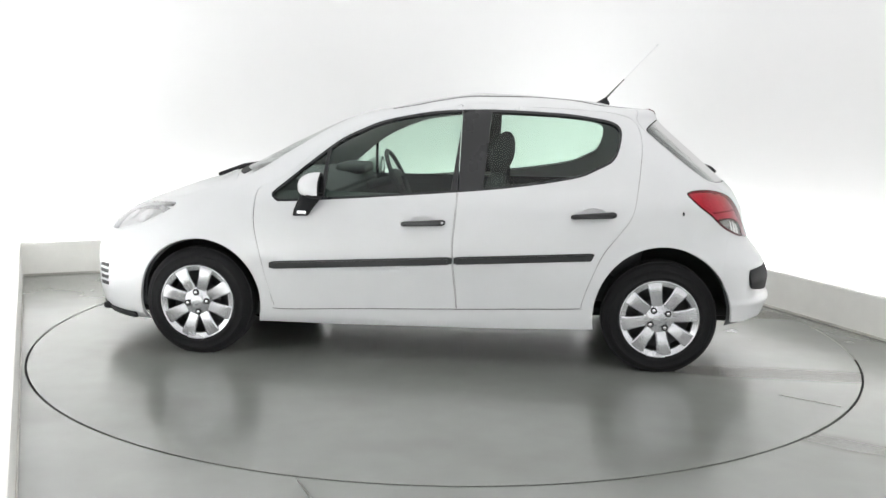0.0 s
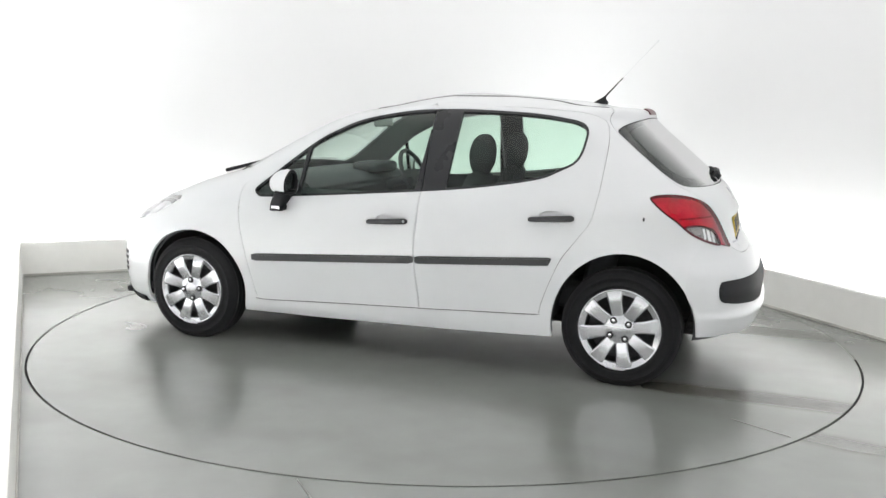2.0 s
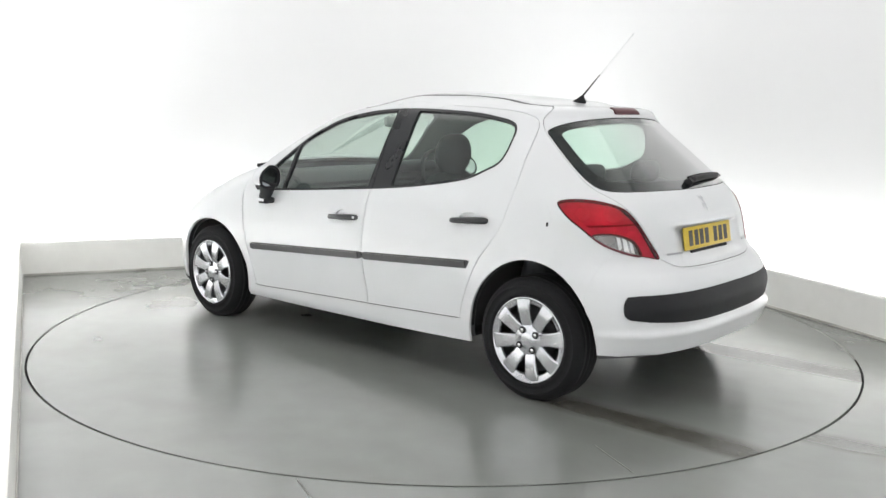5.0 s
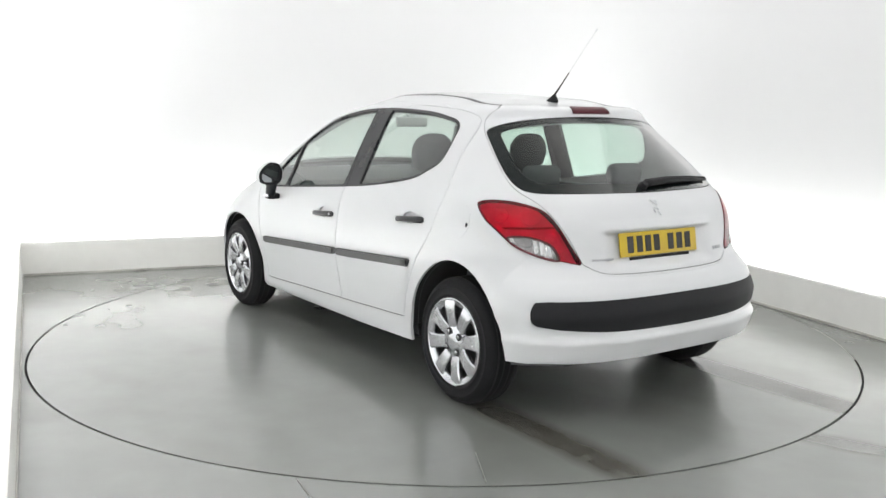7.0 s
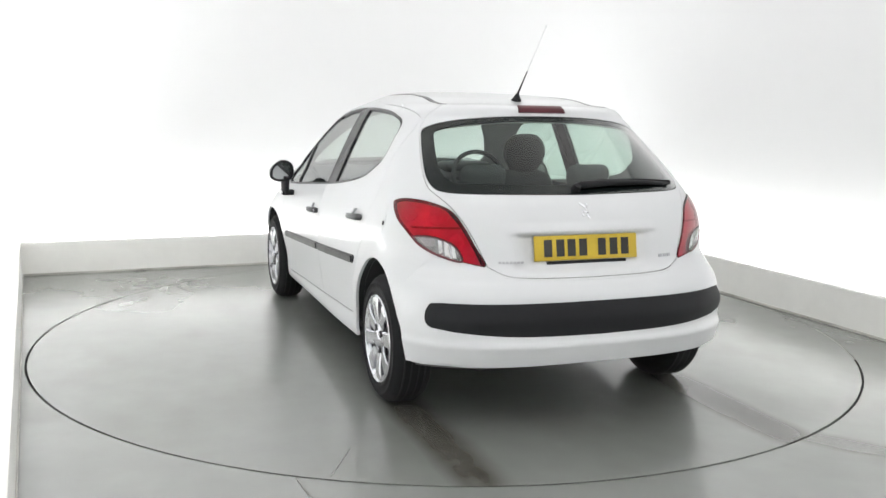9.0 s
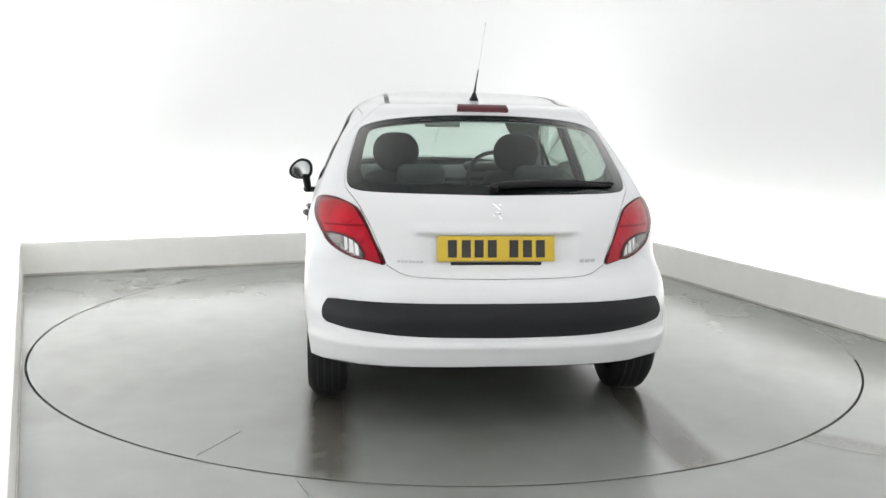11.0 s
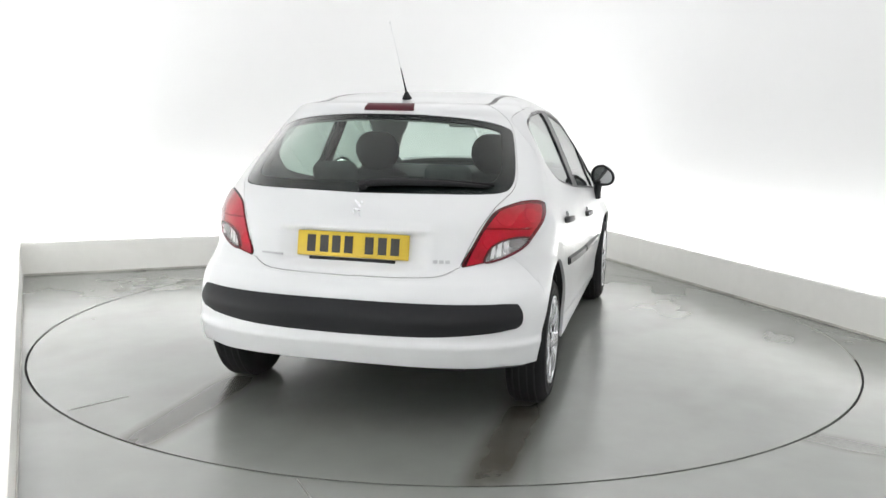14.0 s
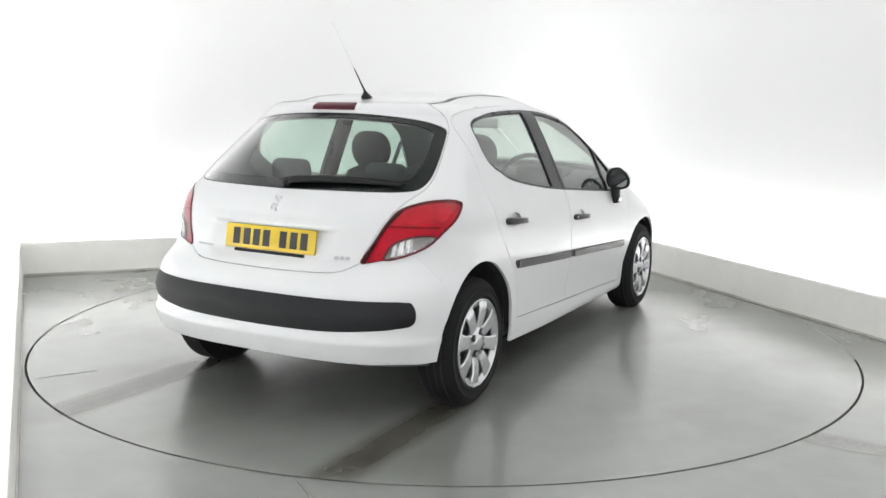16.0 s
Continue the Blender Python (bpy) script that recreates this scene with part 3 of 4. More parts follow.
ARCH_R, ARCH_F = arch(-0.010, 0.363, 0.390), arch(2.522, 0.344, 0.360)
SILL = side_line([(-0.9, 0.292), (-0.30, 0.292), (0.0, 0.23), (0.34, 0.226), (0.9, 0.205), (1.7, 0.19), (2.2, 0.188), (2.55, 0.18), (2.9, 0.168), (3.5, 0.165)], curve=False, closed=False)
OX, OY = -1.2329, -0.0163


HANDLES = {"front_door": ((1.389, 0.766), (1.149, 0.780)), "rear_door": ((0.486, 0.829), (0.249, 0.845))}


def cup_of(a, b, more=0.0):
    """Outline of the finger recess behind a handle."""
    f = np.linspace(0, 2 * np.pi, 40, endpoint=False)
    return from_side((a[0] + b[0]) / 2 + (0.064 + more) * np.cos(f), (a[1] + b[1]) / 2 + 0.010 + (0.031 + more) * np.sin(f))


def soft_step(v, a, b):
    q = np.clip((v - a) / (b - a), 0, 1)
    return q * q * (3 - 2 * q)


def tailgate_dish(u, t):
    """Depth of the hollow that holds the number plate: sharp under the ledge, soft at the sides and below."""
    y = np.abs(skin(u, t)[..., 1])
    under = 1 - soft_step(t, 0.838, 0.850)
    return 0.006 * soft_step(t, 0.835, 0.850) * (1 - soft_step(t, 0.853, 0.90)) * (1 - soft_step(y, 0.32, 0.40)) - 0.032 * under * soft_step(t, 0.675, 0.735) * (1 - soft_step(y, 0.275, 0.37))


def car_body(car):
    top = 1.897
    edge = [(-UC, top), (-UC, 0.165)] + [tuple(q) for q in mirrored(SILL)[::-1] if abs(q[0]) < UC - 0.01 and abs(q[0]) > 0.02] + [tuple(q) for q in SILL if 0.02 < abs(q[0]) < UC - 0.01] + [(UC, 0.165), (UC, top)]
    outer = fine(edge, 0.03, curve=False)
    holes = [HATCH, BUMPER_REAR]
    win = from_side(*WINDOW.T)
    fd, rd = from_side(*FRONT_DOOR.T), from_side(*REAR_DOOR.T)
    for poly in (win, fd, rd, LAMP, HEADLIGHT, ARCH_R, ARCH_F, SCREEN_HALF_LOOP, BONNET_HALF_LOOP):
        holes += [poly, mirrored(poly)]
    patch("body", outer, holes, WHITE, car, "white painted body shell with roof and wings", step=(0.035, 0.025))
    for sg in (1, -1):
        side = (lambda p: p) if sg == 1 else mirrored
        for nm, outline in (("front_door", fd), ("rear_door", rd)):
            edge = grow(outline, -0.0019)
            edge[:, 1] += np.where(outline[:, 1] < 0.335, 0.0045, 0.0)
            door = patch(nm, side(edge), [side(win), side(cup_of(*HANDLES[nm]))], WHITE, car, "white door panel", step=(0.03, 0.025))
            DOORS[nm, sg] = door
            # grey sheet behind the gap, its colour stands in for the gap's shade
            patch("door_gap_backing", side(grow(outline, 0.012)), [side(grow(outline, -0.014)), side(win)], SHUT, door, "grey backing that darkens the door gap", off=-0.006, rim=0.0, step=(0.3, 0.3))
    hatch = patch("tailgate", grow(HATCH, -0.003), [REAR_PANE], WHITE, car, "white tailgate", off=tailgate_dish, step=(0.02, 0.007))
    DOORS["tailgate"] = hatch
    # black sheet behind the tailgate gap, put there to shade the shut line
    patch("tailgate_gap_backing", grow(HATCH, 0.02), [grow(HATCH, -0.02)], BLACK, hatch, "black backing that darkens the tailgate gap", off=-0.008, rim=0.0, step=(0.3, 0.3))
    bumper = patch("rear_bumper", grow(BUMPER_REAR, -0.0004), [BUMPER_STRIP], WHITE, car, "white rear bumper", step=(0.025, 0.009))
    DOORS["bumper"] = bumper
    for half in (SCREEN_HALF_LOOP, mirrored(SCREEN_HALF_LOOP)):
        patch("windscreen", half, [], SCREEN_GLASS, car, "green tinted windscreen", off=-0.004, rim=0).visible_shadow = False
    for half in (BONNET_HALF_LOOP, mirrored(BONNET_HALF_LOOP)):
        patch("bonnet", grow(half, -0.0012), [], WHITE, car, "white bonnet panel", rim=0.01)


SCREEN_HALF_LOOP = SCREEN_HALF
BONNET_HALF_LOOP = BONNET_HALF
DOORS = {}


# ---- the car's parts ----
def roof_z(x, y):
    t = np.linspace(1.36, 1.895, 300)
    q = from_side(np.full_like(t, x), z_of(t))
    p = skin(q[:, 0], q[:, 1])
    ok = np.abs(p[:, 0] - x) < 0.02
    return float(np.interp(-abs(y), -p[ok, 1], p[ok, 2]))


def door_fittings(sg):
    side = (lambda p: p) if sg == 1 else mirrored
    front, rear = DOORS["front_door", sg], DOORS["rear_door", sg]
    inner = grow(WINDOW, -0.013)
    pane_f = clip_line(clip_line(inner, (1.085, 1.346), (1.128, 0.956)), (1.818, 0.95), (1.800, 1.20))
    pane_q = clip_line(inner, (1.820, 1.20), (1.840, 0.90))
    pane_r = clip_line(inner, (0.958, 0.96), (0.930, 1.35))
    half_f = clip_line(WINDOW, (1.093, 1.5), (1.093, 0.8))
    half_r = clip_line(WINDOW, (1.087, 0.8), (1.087, 1.5))
    dom = lambda q: side(from_side(*np.asarray(q).T))
    patch("window_frame", dom(half_f), [dom(pane_f), dom(pane_q)], GLOSS_BLACK, front, "black window surround", off=-0.002, rim=0.022, step=(0.02, 0.02))
    patch("window_frame", dom(half_r), [dom(pane_r)], GLOSS_BLACK, rear, "black window surround", off=-0.002, rim=0.022, step=(0.02, 0.02))
    for ob, q in ((front, pane_f), (front, pane_q), (rear, pane_r)):
        patch("window_pane", dom(grow(q, 0.004)), [], GLASS, ob, "green tinted side window", off=-0.010, rim=0).visible_shadow = False
    # rubbing strips, one to each door
    line = lambda x: 0.5175 + (2.122 - x) * (0.620 - 0.5175) / (2.122 - 0.361)
    for ob, a, b in ((front, 2.118, 1.109), (rear, 1.101, 0.355)):
        xs = np.linspace(a, b, 40)
        up = [(x, line(x) + 0.021 - (0.006 if (i in (0, 39)) else 0)) for i, x in enumerate(xs)]
        dn = [(x + (0.012 if b < 0.5 and i == 39 else 0), line(x) - 0.021 + (0.008 if (i in (0, 39)) else 0)) for i, x in enumerate(xs)]
        q = dom(np.array(up + dn[::-1]))
        strip = patch("rubbing_strip", q, [], STRIP, ob, "black plastic rubbing strip", off=0.007, rim=0.012, step=(0.03, 0.01))
        face = dom(np.array([(x, line(x) + 0.014) for x in xs[1:-1]] + [(x, line(x) - 0.014) for x in xs[-2:0:-1]]))
        patch("strip_face", face, [], STRIP, ob, off=0.014, rim=0.008, step=(0.03, 0.01))
    # handles: a bar over a dished recess
    for ob, (a, b) in ((front, HANDLES["front_door"]), (rear, HANDLES["rear_door"])):
        bm = bmesh.new()
        p, q = np.array(a), np.array(b)
        cols = []
        for k in range(15):
            f = k / 14
            x, z = p + (q - p) * f
            h = 0.0125 + 0.0035 * f if 0 < k < 14 else 0.008
            lift = 0.010 + 0.026 * math.sin(math.pi * min(1, max(0, f))) ** 0.5
            ring = []
            for dz, dn in ((-1, 0.004), (-1.0, 0.7), (-0.6, 1.0), (0.6, 1.0), (1.0, 0.7), (1, 0.004)):
                d = from_side(x, z + dz * h)
                ring.append(bm.verts.new(tuple(side(np.array([d]))[0] * 0 + 0) + (0,)))
                c = side(np.array([d]))[0]
                ring[-1].co = skin(c[0], c[1], lift * dn if dn > 0.1 else 0.001)
            cols.append(ring)
        for A, B in zip(cols, cols[1:]):
            for i in range(5):
                bm.faces.new((A[i], A[i + 1], B[i + 1], B[i]))
        bm.faces.new(cols[0][::-1]), bm.faces.new(cols[-1])
        bmesh.ops.recalc_face_normals(bm, faces=bm.faces)
        handle = part("handle", bm, STRIP, ob, "black pull handle", smooth=50)
        patch("handle_recess", side(cup_of(a, b, 0.004)), [], WHITE, ob, off=-0.013, rim=0.0, step=(0.02, 0.012))
        if ob is front:
            bm = bmesh.new()
            rings = lathe(bm, [(0.0075, 0.0), (0.0075, 0.004), (0.005, 0.005)], 16)
            bm.faces.new(rings[-1])
            c = side(np.array([from_side(1.165, 0.779)]))[0]
            if sg < 0:
                bmesh.ops.rotate(bm, matrix=Matrix.Rotation(math.pi, 3, "Z"), verts=bm.verts)
            bmesh.ops.translate(bm, vec=skin(c[0], c[1], 0.021), verts=bm.verts)
            part("lock", bm, GREYPAINT, handle)


def tail_fittings(car):
    hatch, bumper = DOORS["tailgate"], DOORS["bumper"]
    inner = np.stack([REAR_PANE[:, 0] * 0.90, 1.048 + (REAR_PANE[:, 1] - 1.003) * (1.332 - 1.048) / (1.353 - 1.003)], 1)
    patch("window_frame", REAR_PANE, [inner], FRIT, hatch, "black band round the rear window", off=-0.004, rim=0.006, step=(0.02, 0.02))
    patch("rear_window", grow(REAR_PANE, -0.004), [], REAR_GLASS, hatch, "green tinted rear window", off=-0.003, rim=0).visible_shadow = False
    strip = patch("bumper_strip", BUMPER_STRIP, [], BLACK, bumper, "black textured bumper strip", off=lambda u, t: 0.001 + 0.012 * np.clip((t - 0.42) / 0.07, 0, 1) - 0.010 * np.clip((t - 0.505) / 0.06, 0, 1), rim=0.03, step=(0.02, 0.012))
    for sg in (1, -1):
        side = (lambda p: p) if sg == 1 else mirrored
        lens_out = side(grow(LAMP, -0.004))
        lamp = patch("tail_lamp", lens_out, [], LAMP_BED, car, "tail lamp with a red lens wrapping round the corner", off=-0.014, rim=0.0, step=(0.02, 0.02))
        patch("red_lens", lens_out, [side(REVERSE)], RED_LENS, lamp, "glossy red lens", off=0.004, rim=0.0, step=(0.02, 0.02)).visible_shadow = False
        patch("lens_edge", lens_out, [side(grow(LAMP, -0.0075))], DEEPRED, lamp, "deep red rim of the lens", off=0.0045, rim=0.03, step=(0.05, 0.05))
        # dishes behind the red: brake above, fog and indicator below
        for u, t, r in ((0.665, 0.925, 0.050), (0.80, 0.922, 0.036), (0.585, 0.815, 0.034), (0.525, 0.755, 0.022)):
            c = Vector(skin(u * sg, t, -0.015))
            n1 = (Vector(skin(u * sg, t, 0.02)) - c).normalized()
            bm = bmesh.new()
            rings = lathe(bm, [(r, 0.0), (r * 0.94, 0.003), (r * 0.84, 0.003), (r * 0.60, 0.001), (r * 0.28, 0.0005), (r * 0.12, 0.003)], 28)
            bm.faces.new(rings[-1])
            bmesh.ops.recalc_face_normals(bm, faces=bm.faces)
            bmesh.ops.transform(bm, matrix=Matrix.Translation(c) @ n1.to_track_quat("Y", "Z").to_matrix().to_4x4(), verts=bm.verts)
            part("lamp_dish", bm, LAMP_BED, lamp, "pale round reflector", smooth=40)
        for band in ([(0.562, 0.868), (0.568, 0.876), (0.790, 0.868), (0.780, 0.860)],):
            patch("lamp_divider", side(fine(np.array(band), 0.012, curve=False)), [], LAMP_DARK, lamp, "dark divider behind the lens", off=-0.008, rim=0.006, step=(0.02, 0.01))
        # reversing lamp: facets of the reflector, a dark hood at its upper edge
        patch("reverse_lamp", side(grow(REVERSE, -0.002)), [], REFLECTOR, lamp, "silver reversing lamp", off=-0.010, rim=0.0, step=(0.02, 0.02))
        for k, band in enumerate(([(0.585, 0.740), (0.592, 0.785), (0.606, 0.798), (0.600, 0.745)], [(0.612, 0.748), (0.618, 0.802), (0.636, 0.812), (0.632, 0.752)], [(0.640, 0.757), (0.646, 0.812), (0.662, 0.816), (0.656, 0.760)])):
            patch("reflector_rib", side(fine(np.array(band), 0.012, curve=False)), [], LAMP_DISH, lamp, "bright reflector rib", off=-0.006 - 0.002 * k, rim=0.008, step=(0.02, 0.02))
        hood = np.array([(0.672, 0.790), (0.676, 0.818), (0.715, 0.820), (0.738, 0.812), (0.712, 0.788)])
        patch("lamp_hood", side(fine(hood, 0.012)), [], LAMP_DARK, lamp, "dark grey part of the reflector", off=-0.004, rim=0.008, step=(0.02, 0.02))
        patch("lens", side(grow(REVERSE, -0.001)), [], CLEAR, lamp, "clear lens", off=0.003, rim=0.0, step=(0.02, 0.02)).visible_shadow = False
        patch("lens_border", side(grow(REVERSE, 0.003)), [side(grow(REVERSE, -0.005))], DARKRED, lamp, "dark border of the reversing lamp", off=0.0045, rim=0.012, step=(0.05, 0.05))
        patch("lamp_seal", side(grow(LAMP, 0.005)), [side(grow(LAMP, -0.006))], BLACK, lamp, off=-0.001, rim=0.01, step=(0.05, 0.05))
    # brake light let into the spoiler
    q = np.array([(-0.165, 1.367), (0.165, 1.367), (0.168, 1.38), (0.165, 1.397), (-0.165, 1.397), (-0.168, 1.38)])
    patch("brake_light", fine(q, 0.02, curve=False), [], DARKRED, hatch, "dark red brake light", off=0.007, rim=0.014, step=(0.015, 0.006))
    # number plate: yellow board with plain dark bars
    plate_m = Matrix.Translation((-0.496, 0.004, 0.780)) @ Euler((0, radians(9.5), 0)).to_matrix().to_4x4()
    bm = bmesh.new()
    box(bm, (0.008, 0.520, 0.111), (0, 0, 0), 0.003)
    bmesh.ops.transform(bm, matrix=plate_m, verts=bm.verts)
    plate = part("number_plate", bm, PLATE, hatch, "yellow number plate with dark bars", smooth=40)
    bars = [0.209, 0.148, 0.092, 0.034, -0.062, -0.122, -0.180]
    for y in bars:
        bm = bmesh.new()
        box(bm, (0.002, 0.040, 0.076), (-0.0046, y - 0.016, 0), 0.0008)
        bmesh.ops.transform(bm, matrix=plate_m, verts=bm.verts)
        part("plate_bar", bm, INK, plate)
    bm = bmesh.new()
    box(bm, (0.010, 0.40, 0.014), (-0.001, 0.0, -0.0645), 0.002)
    bmesh.ops.transform(bm, matrix=plate_m, verts=bm.verts)
    part("plate_holder", bm, BLACK, plate, "dark strip under the plate")
    # trim bars where badges sit
    for a, b, lo, hi in ((0.31, 0.42, 0.722, 0.731), (-0.42, -0.345, 0.722, 0.736)):
        n = 3 if a < 0 else 7
        w = (b - a) / n
        for k in range(n):
            q = fine(np.array([(a + k * w, lo), (a + (k + 0.75) * w, lo), (a + (k + 0.75) * w, hi), (a + k * w, hi)]), 0.01, curve=False)
            patch("badge_bar", q, [], GREYPAINT, hatch, off=0.003, rim=0.004, step=(0.03, 0.02))
    # badge: a plain chrome shape of four strokes
    for q in ([(-0.020, 0.945), (-0.004, 0.962), (0.014, 0.972), (0.018, 0.966), (0.002, 0.955), (-0.012, 0.940)], [(-0.026, 0.962), (-0.016, 0.970), (-0.014, 0.964), (-0.022, 0.957)],
              [(-0.020, 0.932), (0.012, 0.940), (0.014, 0.934), (-0.016, 0.926)], [(0.006, 0.915), (0.014, 0.930), (0.018, 0.928), (0.012, 0.913)], [(-0.024, 0.905), (-0.012, 0.922), (-0.006, 0.920), (-0.016, 0.903)]):
        patch("badge_stroke", fine(np.array(q), 0.006, curve=False), [], CHROME, hatch, off=0.004, rim=0.005, step=(0.05, 0.05))
    # wiper: arm along the foot of the rear window, its pivot near the middle
    pts = [skin(u, t, h) for u, t, h in ((0.0, 1.030, 0.014), (-0.06, 1.036, 0.017), (-0.20, 1.042, 0.017), (-0.40, 1.042, 0.014), (-0.60, 1.034, 0.010))]
    bm = bmesh.new()
    tube(bm, pts, [0.014, 0.017, 0.016, 0.012, 0.006], 10)
    wiper = part("rear_wiper", bm, BLACK, hatch, "black rear wiper arm", smooth=40)
    bm = bmesh.new()
    tube(bm, [skin(u, t, 0.008) for u, t in ((-0.04, 1.050), (-0.2, 1.058), (-0.4, 1.056), (-0.62, 1.042))], 0.007, 8)
    part("wiper_blade", bm, RUBBER, wiper)
    bm = bmesh.new()
    tube(bm, [skin(0.0, 1.028, 0.0), skin(0.0, 1.028, 0.028)], [0.022, 0.016], 16)
    part("wiper_pivot", bm, BLACK, wiper)


def mirrors(car):
    for sg in (1, -1):
        bm = bmesh.new()
        # shell, a bulb that closes to a rim at the glass
        rings, n = [], 28
        for x, w, h in ((1.955, 0.012, 0.012), (1.948, 0.035, 0.033), (1.93, 0.055, 0.052), (1.90, 0.070, 0.066), (1.865, 0.076, 0.072), (1.838, 0.077, 0.073), (1.834, 0.073, 0.069), (1.834, 0.062, 0.058), (1.846, 0.060, 0.056)):
            ring = []
            for k in range(n):
                a = 2 * math.pi * k / n
                c, s_ = math.cos(a), math.sin(a)
                yy = w * (abs(c) ** 0.8) * (1 if c > 0 else -1)
                zz = h * (abs(s_) ** 0.8) * (1 if s_ > 0 else -1) * (1.0 if s_ > 0 else 0.92)
                zz = zz * (1 - 3.2 * max(0, yy)) - 0.20 * max(0, yy)
                ring.append((x, sg * (0.905 + yy), 0.963 + zz))
            rings.append(ring)
        vs = [[bm.verts.new(p) for p in r] for r in rings]
        for A, B in zip(vs, vs[1:]):
            for k in range(n):
                bm.faces.new((A[k], A[(k + 1) % n], B[(k + 1) % n], B[k]))
        bm.faces.new(vs[0])
        bmesh.ops.recalc_face_normals(bm, faces=bm.faces)
        cap = bm.copy()
        bmesh.ops.delete(cap, geom=[f for f in cap.faces if f.calc_center_median().z < 0.922 or f.calc_center_median().x < 1.845], context="FACES")
        for v in cap.verts:
            v.co = v.co + (v.co - Vector((1.87, sg * 0.905, 0.963))).normalized() * 0.003
        house = part("door_mirror", bm, BLACK, car, "black door mirror with white cap", smooth=60)
        part("mirror_cap", cap, WHITE, house, "white painted mirror cap", smooth=60)
        bm = bmesh.new()
        bm.faces.new([bm.verts.new((1.842 - 0.10 * (p[2] - 0.963) - sg * 0.12 * (p[1] - sg * 0.905), p[1], p[2])) for p in rings[-1]])
        bmesh.ops.recalc_face_normals(bm, faces=bm.faces)
        part("mirror_glass", bm, MIRROR, house, "mirror glass")
        bm = bmesh.new()
        rows = [[bm.verts.new((x + rx * math.cos(2 * math.pi * k / 16), sg * (y + ry * math.sin(2 * math.pi * k / 16)), z)) for k in range(16)] for x, y, z, rx, ry in ((1.885, 0.875, 0.925, 0.062, 0.026), (1.915, 0.870, 0.88, 0.058, 0.026), (1.945, 0.864, 0.835, 0.05, 0.024), (1.96, 0.860, 0.80, 0.042, 0.018))]
        for A, B in zip(rows, rows[1:]):
            for k in range(16):
                bm.faces.new((A[k], A[(k + 1) % 16], B[(k + 1) % 16], B[k]))
        bm.faces.new(rows[0]), bm.faces.new(rows[-1])
        bmesh.ops.recalc_face_normals(bm, faces=bm.faces)
        foot = part("mirror_arm", bm, BLACK, house, smooth=60)
        bm = bmesh.new()
        box(bm, (0.050, 0.014, 0.022), (1.945, sg * 0.892, 0.822), 0.006)
        part("indicator", bm, CHROME, house, "silver indicator lens")
        bm = bmesh.new()
        box(bm, (0.065, 0.085, 0.036), (1.95, sg * 0.847, 0.818), 0.012)
        part("mirror_foot", bm, BLACK, house)
        house.location.x -= 0.03
        house.location.y += 0.040 if sg > 0 else 0.005


